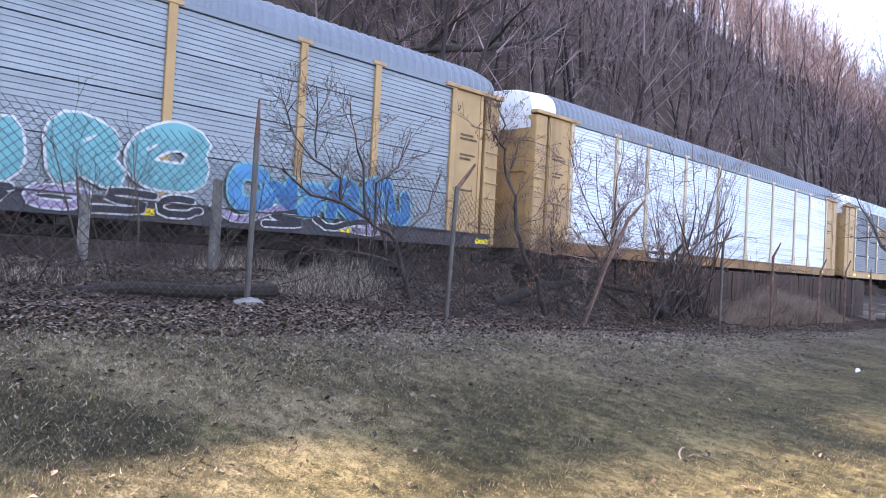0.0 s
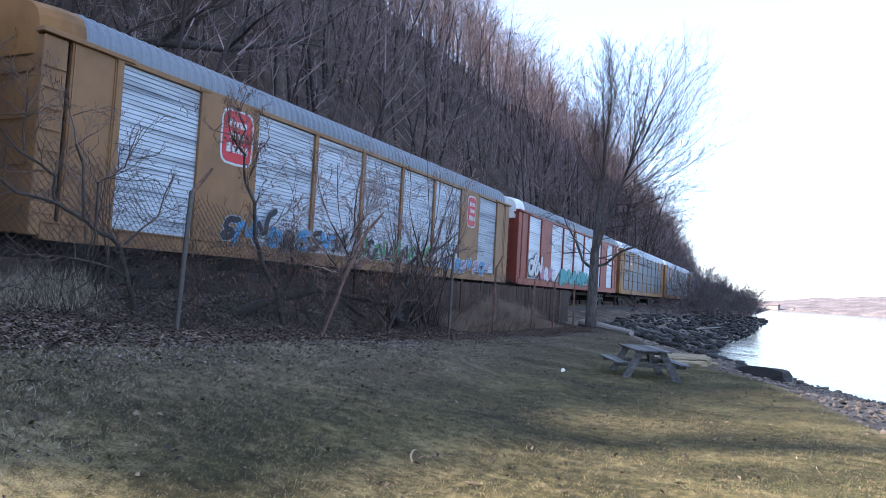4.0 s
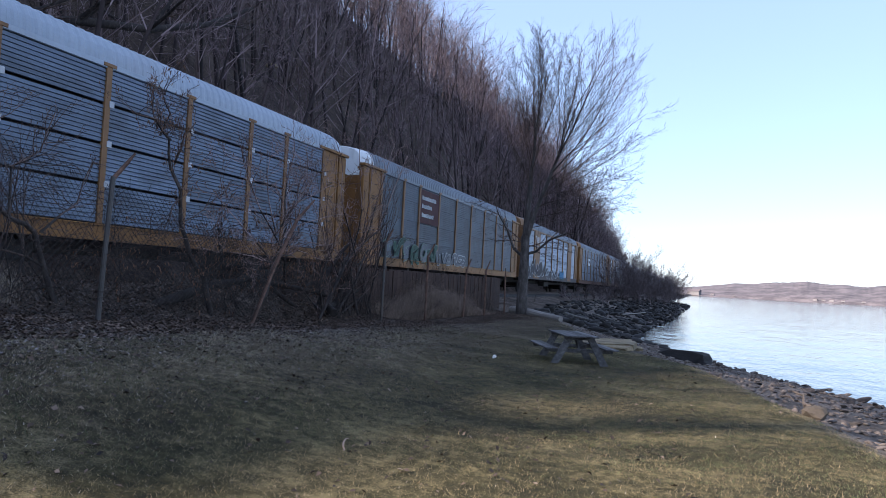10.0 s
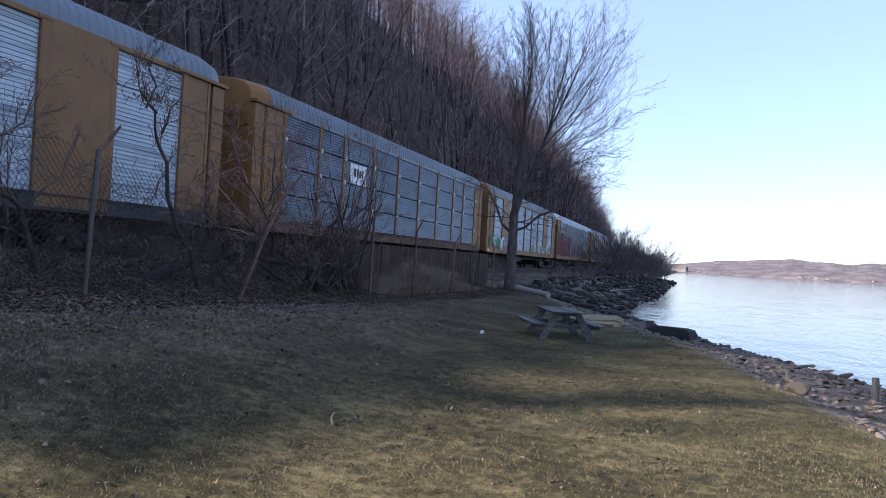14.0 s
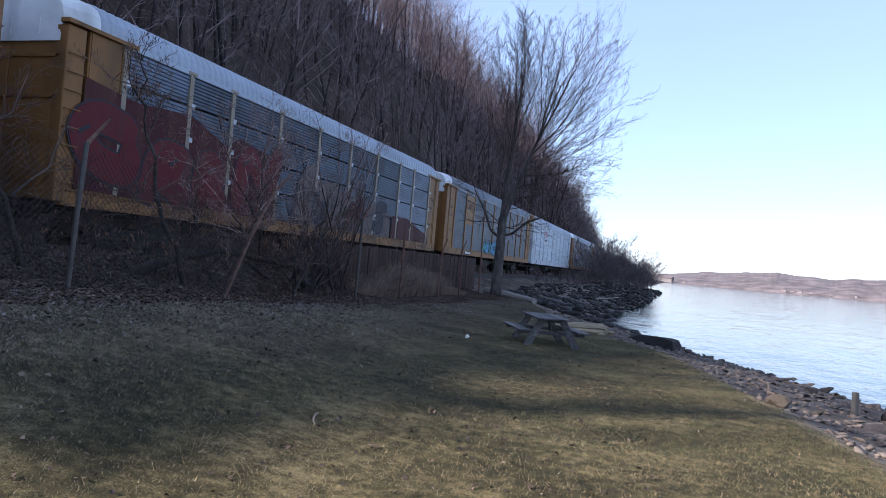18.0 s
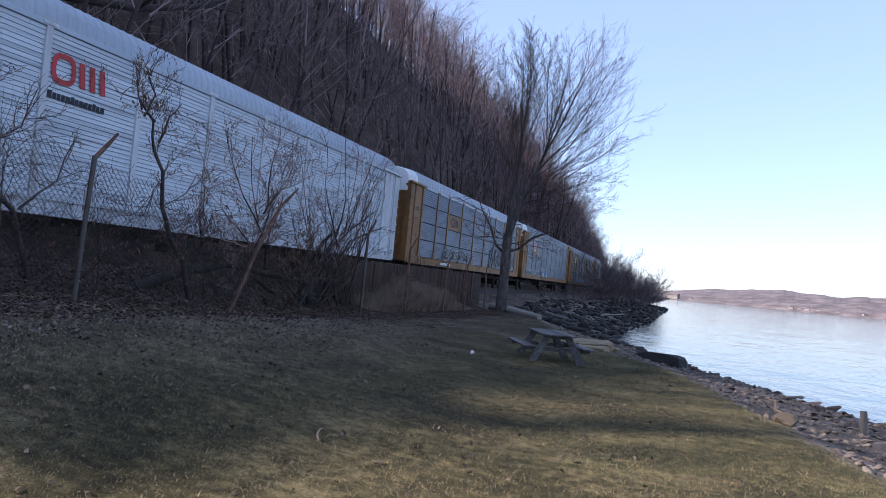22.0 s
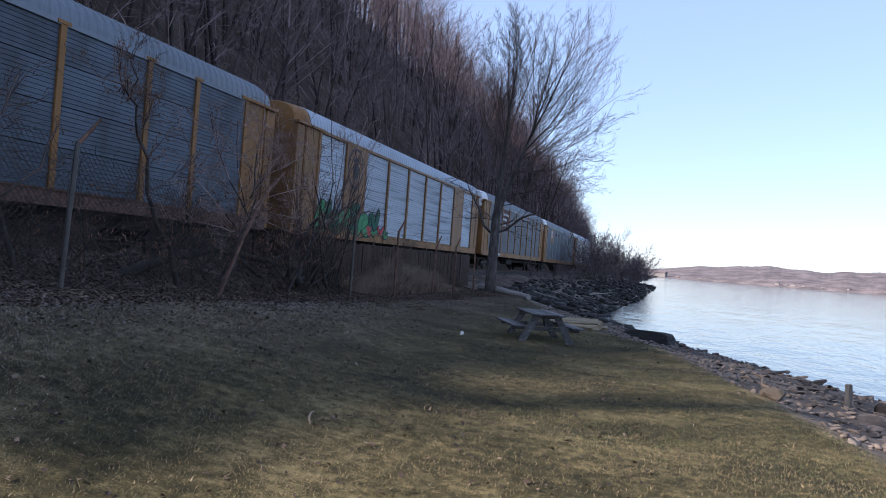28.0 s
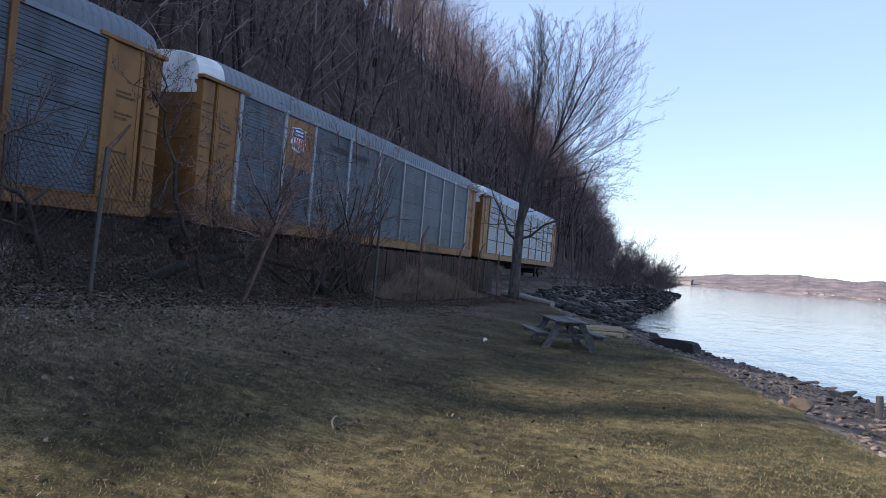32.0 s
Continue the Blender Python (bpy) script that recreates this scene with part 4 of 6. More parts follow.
def build_train():
    c = CARS
    c[-2] = autorack("grey car carrier with yellow posts and teal and blue graffiti", "a", pale_panel, buff, roof_grey, white, paint("dark_sill", (0.05, 0.05, 0.06)), "plain")
    graffiti(c[-2], 1, 13.0, 18.4, 1.55, 2.9, [pale_teal], chalk, 4)
    graffiti(c[-2], 2, 18.9, 23.6, 1.4, 2.35, [sky_blue, deep_blue], pale_teal, 6)
    graffiti(c[-2], 3, 13.0, 23.0, 1.14, 1.6, [ink, ink, violet], chalk, 9, False)
    reflectors(c[-2], (16.9, 21.5, 25.9))
    c[-1] = autorack("bright silver car carrier with pale yellow posts and yellow sill", "a", bright_silver, paint("pale_post_paint", (0.52, 0.41, 0.29)), roof_grey, white, yellow, "fine", flared=True, number=(6.6, 1.22, 2.3), end_mat=buff)
    reflectors(c[-1], (24.2,))
    c[0] = autorack("slate grey car carrier with yellow posts and white roof", "a", slate, paint("pale_post_paint", (0.52, 0.41, 0.29)), roof_white, white, buff, "banded", number=None, end_mat=buff)
    sign(c[0], 6.4, 9.02, 3.4, 4.2, yellow)
    worm_logo(7.1, 3.6, 1.1, 0.4, SX, ink, c[0])
    reflectors(c[0], (1.6, 4.6, 19, 22, 25.4))
    c[1] = autorack("tan framed car carrier with silver panels, red signs and graffiti", "b", dull_silver, tan, roof_grey, yellow, tan, "fine", number=None)
    for y, s in ((5.05, 1.0), (21.1, 0.8)):
        w = 1.0 * s
        sg = plates("sign_panel", [oval(y + w / 2, 4.15, w * 0.62, 0.72, 16, 5)], SIDE + 0.058, chalk, c[1], "red octagonal sign with white bars")
        plates("sign_face", [oval(y + w / 2, 4.15, w * 0.56, 0.66, 16, 5)], SIDE + 0.066, scarlet, sg)
        word_bars("sign_bars", [(y + 0.12, 4.4, 0.75 * s, 0.16), (y + 0.2, 4.1, 0.6 * s, 0.16), (y + 0.1, 3.75, 0.8 * s, 0.2)], SIDE + 0.074, chalk, sg)
    graffiti(c[1], 11, 5.2, 11.0, 1.4, 2.3, [ink, sky_blue], pale_panel, 9, False)
    graffiti(c[1], 12, 11.8, 18.0, 1.35, 2.3, [green, ink], chalk, 10, False)
    graffiti(c[1], 13, 18.6, 24.0, 1.3, 2.0, [sky_blue, violet], chalk, 8, False)
    c[2] = autorack("rusty red framed car carrier with silver panels and teal graffiti", "b", silver, red, roof_grey, white, red, "fine", number=None)
    graffiti(c[2], 21, 2.0, 4.6, 1.5, 2.9, [chalk], ink, 3)
    graffiti(c[2], 22, 4.3, 7.5, 1.4, 2.2, [pinkish, chalk], violet, 4)
    graffiti(c[2], 23, 8.6, 18.2, 1.3, 2.35, [teal], paint("deep_teal_spray", (0.02, 0.17, 0.2), 0.6, None), 9)
    word_bars("bars", [(17.9, 3.95, 1.6, 0.22)], SIDE + 0.01, scarlet, c[2])
    c[3] = autorack("slate car carrier with a shield sign, yellow ends and white roof", "a", slate, yellow, roof_white, white, yellow, "banded", number=None)
    c[4] = autorack("grey banded car carrier with shield sign, yellow posts and white hood", "a", steel, tan, roof_white, white, yellow, "banded", end_mat=yellow, number=None)
    c[13] = autorack("grey car carrier with a large shield sign and white hood", "a", steel, paint("grey_post", (0.3, 0.33, 0.37)), roof_grey, white, yellow, "plain", number=None, end_mat=yellow)
    c[17] = autorack("blue-grey car carrier with shield sign and white hood", "a", grey, paint("grey_post", (0.3, 0.33, 0.37)), roof_grey, white, yellow, "plain", end_mat=yellow, number=None)
    for k in (3, 4, 13, 17):
        sign(c[k], 4.4, 6.2, 3.35, 4.93, yellow)
        shield_logo(4.7 if k != 13 else 4.55, 3.85 if k != 13 else 3.6, 0.95 if k != 13 else 1.25, 0.85 if k != 13 else 1.2, SX, c[k])
    word_bars("slogan_bars", [(7.4, 4.35, 1.5, 0.2), (9.3, 4.35, 1.6, 0.2)], SX, ink, c[17])
    graffiti(c[13], 31, 2.0, 8.5, 1.4, 1.95, [grey], chalk, 7)
    graffiti(c[13], 33, 9.0, 13.5, 1.4, 1.9, [sky_blue, chalk], grey, 5)
    c[5] = autorack("blue-grey car carrier with maroon sign and pale graffiti", "a", grey, tan, roof_grey, white, yellow, "plain", number=None, end_mat=yellow)
    c[16] = autorack("blue-grey car carrier with maroon sign and yellow posts", "a", grey, yellow, roof_grey, white, yellow, "plain", number=(5.0, 1.2, 1.3))
    for k in (5, 16):
        sign(c[k], 6.4, 9.02, 3.32, 4.93, maroon, "maroon sign with rows of white bars")
        word_bars("sign_bars", [(6.6, 4.45, 2.0, 0.17), (6.6, 4.05, 1.4, 0.17), (6.6, 3.62, 1.7, 0.17)], SX, chalk, c[k])
    graffiti(c[5], 41, 2.2, 8.8, 1.3, 2.35, [slate, paint("dark_green_spray", (0.03, 0.075, 0.055), 0.6, None)], paint("pale_green_spray", (0.16, 0.24, 0.2), 0.6, None), 6, False)
    graffiti(c[5], 42, 9.0, 14.0, 1.35, 2.1, [slate], chalk, 6, False)
    graffiti(c[16], 43, 1.9, 5.8, 1.6, 2.4, [slate], grey, 4)
    c[6] = autorack("tan framed car carrier with silver panels and black graffiti", "b", dull_silver, tan, roof_grey, tan, paint("dark_sill", (0.05, 0.05, 0.06)), "fine", number=None)
    worm_logo(4.55, 4.1, 1.25, 0.5, SIDE + 0.058, chalk, c[6])
    word_bars("bars", [(4.5, 3.75, 1.3, 0.1)], SIDE + 0.058, chalk, c[6])
    graffiti(c[6], 51, 0.5, 8.6, 1.15, 2.75, [ink], chalk, 6)
    graffiti(c[6], 52, 8.8, 15.5, 1.2, 2.15, [ink, slate], chalk, 7, False)
    graffiti(c[6], 53, 15.9, 18.2, 1.3, 2.2, [sky_blue], teal, 4)
    c[7] = autorack("grey banded car carrier with yellow posts and rusty sill", "a", steel, yellow, roof_grey, yellow, rusty, "banded", number=None)
    sign(c[7], 6.9, 8.4, 3.3, 4.1, white)
    word_bars("bars", [(7.2, 3.6, 0.9, 0.28)], SX, ink, c[7])
    c[8] = autorack("tan framed car carrier with silver panels and dense graffiti", "b", dull_silver, tan, roof_grey, yellow, yellow, "fine", number=None)
    word_bars("bars", [(6.6, 4.0, 1.5, 0.3)], SIDE + 0.01, ink, c[8])
    graffiti(c[8], 61, 0.8, 4.6, 1.5, 2.4, [green, chalk], ink, 4, False)
    graffiti(c[8], 62, 3.9, 9.5, 1.25, 2.2, [chalk, violet, pinkish], slate, 6)
    graffiti(c[8], 63, 15.0, 24.0, 1.3, 2.3, [paint("olive_spray", (0.24, 0.26, 0.14), 0.6, None), chalk], ink, 9, False)
    reflectors(c[8], (0.3,))
    c[9] = autorack("grey car carrier with yellow ends and big dark red graffiti", "a", [steel, grey], paint("dull_tan_post", (0.3, 0.25, 0.19)), roof_white, white, yellow, "banded", number=None, end_mat=yellow)
    plates("graffiti_ground", [[(0.5, 1.5), (9.0, 1.45), (9.3, 2.4), (8.6, 3.5), (6.8, 3.75), (6.1, 3.4), (4.4, 3.95), (2.3, 3.8), (0.6, 4.0)]], SIDE + 0.052, maroon, c[9], "big dark red sprayed ground")
    graffiti(c[9], 71, 0.6, 9.0, 1.4, 3.85, [paint("brick_red_spray", (0.12, 0.016, 0.02), 0.7, (GRIME, 0.5, (1.5, 1.5, 0.6)))], ink, 4, True, "huge dark red block graffiti")
    taupe = paint("taupe_spray", (0.135, 0.105, 0.1), 0.7, (GRIME, 0.5, (1.5, 1.5, 0.6)))
    plates("graffiti_ground", [[(10.3, 1.45), (19.6, 1.45), (19.4, 2.5), (17.6, 2.75), (16.2, 3.2), (15.0, 2.9), (13.6, 3.3), (12.4, 3.1), (11.9, 3.75), (11.1, 3.6), (10.6, 2.9)]], SIDE + 0.052, taupe, c[9], "broad taupe sprayed ground")
    plates("graffiti_ground", [[(19.7, 1.45), (25.3, 1.45), (25.0, 1.9), (23.4, 2.2), (21.8, 2.55), (19.8, 2.5)]], SIDE + 0.052, maroon, c[9], "low dark red sprayed ground")
    graffiti(c[9], 72, 10.5, 19.2, 1.4, 3.2, [taupe, ink, taupe, maroon], grey, 6, True, "sprayed block letters with thin pale edges")
    c[10] = autorack("dark grey car carrier with yellow sign and teal graffiti", "a", slate, yellow, roof_grey, white, yellow, "plain", number=(4.8, 1.2, 1.3))
    sign(c[10], 4.4, 6.2, 3.1, 4.93, yellow)
    worm_logo(4.55, 4.1, 1.25, 0.5, SX, ink, c[10])
    graffiti(c[10], 81, 9.3, 15.5, 1.35, 2.35, [teal, sky_blue], ink, 7)
    graffiti(c[10], 82, 16.0, 20.0, 2.6, 3.2, [slate], violet, 4)
    c[11] = autorack("white car carrier with pale posts and red emblem", "a", silver, paint("pale_grey_paint", (0.55, 0.58, 0.62)), roof_white, yellow, paint("pale_grey_paint", (0.55, 0.58, 0.62)), "fine", number=None)
    worm_logo(6.5, 3.95, 1.35, 0.55, SX, scarlet, c[11])
    word_bars("bars", [(6.4, 3.55, 1.6, 0.14)], SX, ink, c[11])
    c[12] = autorack("pale grey car carrier with yellow posts and scrawled graffiti", "a", steel, tan, roof_white, white, yellow, "banded", flared=True, number=(5.6, 1.2, 1.9), end_mat=yellow)
    sign(c[12], 6.4, 9.02, 3.3, 4.15, yellow)
    worm_logo(7.0, 3.5, 1.2, 0.45, SX, ink, c[12])
    graffiti(c[12], 91, 5.9, 11.6, 1.5, 2.2, [ink, slate], chalk, 8, False)
    graffiti(c[12], 92, 16.5, 24.5, 1.5, 2.9, [slate, grey], ink, 9, False)
    c[14] = autorack("blue-grey car carrier with yellow posts and yellow lettering bars", "a", grey, yellow, roof_grey, yellow, rusty, "plain", number=None)
    word_bars("bars", [(4.5, 3.9, 1.4, 0.5)], SX, signal, c[14])
    graffiti(c[14], 101, 9.2, 16.5, 1.35, 1.9, [sky_blue, slate], grey, 8)
    c[15] = autorack("tan framed car carrier with silver panels, oval emblem and green graffiti", "b", dull_silver, tan, roof_white, yellow, yellow, "fine", number=None)
    em = plates("emblem", [oval(5.17, 4.1, 0.8, 0.84)], SIDE + 0.058, ink, c[15], "dark oval emblem")
    plates("emblem_face", [oval(5.17, 4.1, 0.7, 0.74)], SIDE + 0.066, tan, em)
    plates("emblem_crest", [oval(5.17, 4.4, 0.3, 0.16, 14), rect(4.86, 5.48, 3.95, 4.2), oval(5.17, 3.95, 0.31, 0.4, 14), rect(4.8, 5.5, 3.2, 3.34)], SIDE + 0.074, ink, em)
    graffiti(c[15], 111, 1.9, 8.0, 1.2, 2.5, [green, paint("deep_green_spray", (0.02, 0.11, 0.07), 0.7)], ink, 6)
    graffiti(c[15], 112, 6.6, 9.6, 1.3, 1.8, [scarlet, green], ink, 4)
    c[18] = autorack("pale grey car carrier, the last of the train", "a", pale_panel, yellow, roof_white, white, yellow, "banded", number=None)


build_train()
for k in (0, 4, 7, 9):
    brackets(CARS[k])
for k in (-2, -1, 0, 3, 4, 5, 7, 9, 10, 12, 13, 16, 17):
    data_bars(CARS[k], paint("faded_stencil", (0.12, 0.075, 0.04), 0.6, None))


def car_y(k, t):
    drift = np.interp(t, [0, 2.5, 4, 6, 8, 26, 29, 32], [0.5, 0.5, 0.3, 0.05, -0.1, -0.1, 0.1, 0.2])
    return FIRST + PITCH * k - SPEED * t + float(drift)


def motions():
    """The train rolls by at a steady pace, towards the camera and past it."""
    for k, car in CARS.items():
        walk(car, [(t, pose(TRACK_X, car_y(k, t), RAIL_Z)) for t in (0, 2.5, 4, 6, 8, 14, 20, 26, 29, 32)])
    number = {car: k for k, car in CARS.items()}
    for car, along, dy, wheel in WHEELS:  # each wheelset rolls while it passes the lawn
        start = min(max((car_y(number[car], 0) + along - 42) / SPEED, 0), 31)
        stop = min(max((car_y(number[car], 0) + along + 4) / SPEED, 0), 32)
        steps = max(1, math.ceil((stop - start) / 0.04))
        times = [start + (stop - start) * i / steps for i in range(steps + 1)]
        rows = [(t, pose(0, dy, 0.43, math.degrees((t - start) * SPEED / 0.43) % 360)) for t in times]
        if start > 0:
            rows.insert(0, (0, rows[0][1]))
        if stop < 32:
            rows.append((32, rows[-1][1]))
        if stop > start:
            walk(wheel, rows)


# ---- bare trees and brush ----
def grow(rng, start, way, length, radius, levels, kids, spread, bend=0.12, lift=0.05, shrink=0.62, out=None, steps=3, low=0.3, slim=0.5):
    """Grows a branching stem; returns rows of (start, end, radius, end radius)."""
    out = [] if out is None else out
    p, d, r = np.array(start, float), np.array(way, float), radius
    stops = []
    for k in range(steps):
        d = d + rng.normal(0, bend, 3) + np.array([0, 0, lift])
        d /= np.linalg.norm(d)
        q = p + d * length / steps
        r2 = radius * (1 - 0.75 * (k + 1) / steps) if levels > 0 else radius * (1 - (k + 1) / steps)
        out.append((*p, *q, r, max(r2, 0.0)))
        stops.append((p, q, d.copy(), r, k / steps))
        p, r = q, max(r2, 0.0)
    if levels > 0:
        n = kids[len(kids) - levels] if len(kids) >= levels else kids[-1]
        for i in range(n):
            f = low + (1 - low) * (i + rng.uniform(0.2, 0.9)) / n
            k = min(int(f * steps), steps - 1)
            a, b, dd, rr, _ = stops[k]
            at = a + (b - a) * (f * steps - k)
            side = rng.normal(0, 1, 3)
            side -= dd * (side @ dd)
            side /= np.linalg.norm(side) + 1e-9
            ang = spread * rng.uniform(0.7, 1.25)
            nd = dd * math.cos(ang) + side * math.sin(ang)
            grow(rng, at, nd, length * shrink * rng.uniform(0.75, 1.15) * (1.15 - 0.4 * f), max(rr * slim, 0.004), levels - 1, kids, spread, bend, lift, shrink, out, steps if levels > 1 else 2, low, slim)
    return out


def limbs_mesh(name, segs, sides=3, thin=0.0, fine=0.0):
    """Tapering bars along segments, as one mesh; those finer than the given radius are single slivers."""
    s = np.asarray(segs, float)
    small = s[:, 6] < fine
    v, f = limb_arrays(s[~small], sides, thin)
    if small.any():
        v2, f2 = slivers(s[small], thin)
        v, f = np.concatenate([v, v2]), np.concatenate([f, f2 + len(v)])
    return from_arrays(name, v, f)


def slivers(s, thin):
    p, q, r0, r1 = s[:, :3], s[:, 3:6], np.maximum(s[:, 6], thin), np.maximum(s[:, 7], thin * 0.5)
    side = np.cross(q - p, np.random.RandomState(1).normal(0, 1, (len(s), 3)))
    side /= np.linalg.norm(side, axis=1, keepdims=True) + 1e-9
    verts = np.stack([p - side * r0[:, None], p + side * r0[:, None], q + side * r1[:, None], q - side * r1[:, None]], 1).reshape(-1, 3)
    return verts, np.arange(len(s) * 4).reshape(-1, 4)


def limb_arrays(s, sides=3, thin=0.0):
    p, q, r0, r1 = s[:, :3], s[:, 3:6], np.maximum(s[:, 6], thin), np.maximum(s[:, 7], thin * 0.5)
    d = q - p
    d /= np.linalg.norm(d, axis=1, keepdims=True) + 1e-9
    helper = np.where(np.abs(d[:, 2:3]) < 0.9, [[0, 0, 1.0]], [[1.0, 0, 0]])
    a = np.cross(d, helper)
    a /= np.linalg.norm(a, axis=1, keepdims=True) + 1e-9
    b = np.cross(d, a)
    ang = np.arange(sides) * 2 * np.pi / sides
    ring = a[:, None] * np.cos(ang)[None, :, None] + b[:, None] * np.sin(ang)[None, :, None]
    verts = np.concatenate([p[:, None] + ring * r0[:, None, None], q[:, None] + ring * r1[:, None, None]], 1)
    base = np.arange(len(s))[:, None] * 2 * sides
    k = np.arange(sides)
    quad = np.stack([base + k, base + (k + 1) % sides, base + sides + (k + 1) % sides, base + sides + k], -1).reshape(-1, 4)
    return verts.reshape(-1, 3), quad


def turned(segs, x, y, z, scale, spin, tilt=0.0):
    s = np.array(segs, float)
    c, n = math.cos(spin), math.sin(spin)
    m = np.array([[c, -n, 0], [n, c, 0], [0, 0, 1]]) @ np.array([[1, 0, tilt], [0, 1, 0], [0, 0, 1]])
    for k in (0, 3):
        s[:, k:k + 3] = s[:, k:k + 3] @ m.T * scale + (x, y, z)
    s[:, 6:] *= scale
    return s


def woods():
    """The bare wood on the hillside: nobody could count its trees."""
    rng = np.random.RandomState(7)
    full = [np.array(grow(rng, (0, 0, -0.5), (0, 0, 1), 14, 0.125, 3, (11, 7, 4), 0.75, 0.07, 0.05, 0.4, steps=5, low=0.34, slim=0.4)) for _ in range(6)]
    mid = [np.array(grow(rng, (0, 0, -0.5), (0, 0, 1), 14, 0.17, 2, (15, 9), 0.75, 0.07, 0.06, 0.43, steps=5, low=0.32, slim=0.4)) for _ in range(5)]
    brush = [np.array(sum((grow(rng, (rng.normal(0, .4), rng.normal(0, .4), -0.2), (rng.normal(0, .4), rng.normal(0, .4), 1), 2.6, 0.025, 2, (4, 3), 0.6, 0.15, 0.05, 0.55) for _ in range(4)), [])) for _ in range(4)]
    rows_near, rows_far, rows_brush = [], [], []
    spots = []
    for _ in range(2600):
        y = 3.5 + 420 * rng.rand() ** 1.35
        x = -19.0 - 0.075 * max(0, y - 120) - 62 * rng.rand() ** 1.15
        spots.append((x, y))
    for _ in range(260):
        y = 125 + 230 * rng.rand()
        spots.append((-19.0 - 0.075 * max(0, y - 120) - 14 * rng.rand(), y))
    taken = set()
    for x, y in spots:
        cell = (int(x / 2.6), int(y / (2.6 if y < 90 else 4.5)))
        if cell in taken:
            continue
        taken.add(cell)
        s = rng.uniform(0.7, 1.4) * (0.9 if x > -26 and y < 120 else 1.0) * (1.0 if y < 120 else 1.12)
        pick = full if y < 70 else mid
        k = turned(pick[rng.randint(len(pick))], x, y, height(x, y), s, rng.uniform(0, 6.28), rng.normal(0.05, 0.06))
        (rows_near if y < 70 else rows_far).append(k)
    for _ in range(800):
        y = 1 + 320 * rng.rand() ** 1.5
        x = -18.2 - 0.075 * max(0, y - 120) - 30 * rng.rand() ** 1.4
        rows_brush.append(turned(brush[rng.randint(4)], x, y, height(x, y), rng.uniform(0.7, 1.5), rng.uniform(0, 6.28)))
    # unseen trees on the crest to the left of and behind the camera
    for _ in range(150):
        x, y = rng.uniform(-95, -30), rng.uniform(-75, -10)
        if y > -13 and x < -60:
            rows_far.append(turned(mid[rng.randint(5)], x, y, height(x, y), rng.uniform(0.8, 1.2), rng.uniform(0, 6.28)))
    # more unseen brush and trees, added there to dapple the sun on the lawn
    for _ in range(42):
        x, y = rng.uniform(-76, -63.2), rng.uniform(-34.4, -29)
        rows_brush.append(turned(brush[rng.randint(4)], x, y, height(x, y), rng.uniform(0.5, 1.3), rng.uniform(0, 6.28)))
    for x, y in tuple((rng.uniform(-71, -61), rng.uniform(-34.6, -28)) for _ in range(34)):
        rows_far.append(turned(full[rng.randint(6)], x, y, height(x, y), rng.uniform(0.7, 1.05), rng.uniform(0, 6.28)))
    for name, rows, thin in (("near_woods", rows_near, 0.009), ("far_woods", rows_far, 0.016), ("hillside_brush", rows_brush, 0.008)):
        rows = np.concatenate(rows)
        if name != "hillside_brush":
            stout = rows[:, 6] > 0.055
            ob = piece(name + "_trunks", limbs_mesh(name, rows[stout], 5), wood_trunk)
            tagged(ob, "dark straight trunks of bare winter trees on a steep hillside", "woods", kind="stuff")
            rows = rows[~stout]
        ob = piece(name, limbs_mesh(name, rows, 3, thin, 0.06), twig if name == "hillside_brush" else wood_twig)
        tagged(ob, "bare grey-brown winter trees and brush on a steep hillside", "woods", kind="stuff")


woods()


def tree(name, label, segs, x, y, mat=bark, thick=0.035, z=None, category="tree", thin=0.0035, fine=twig, sliver=0.0):
    """A bare tree or shrub in two parts: stem and limbs, and the crown of twigs."""
    s = np.asarray(segs, float)
    ob = new(name)
    ob.location = (x, y, height(x, y) if z is None else z)
    big = s[:, 6] >= thick
    if big.any():
        piece("trunk", limbs_mesh("trunk", s[big], 8), mat, ob)
    if (~big).any():
        piece("crown", limbs_mesh("crown", s[~big], 3, thin, sliver), fine, ob, "crown of fine bare twigs")
    return tagged(ob, label, category)


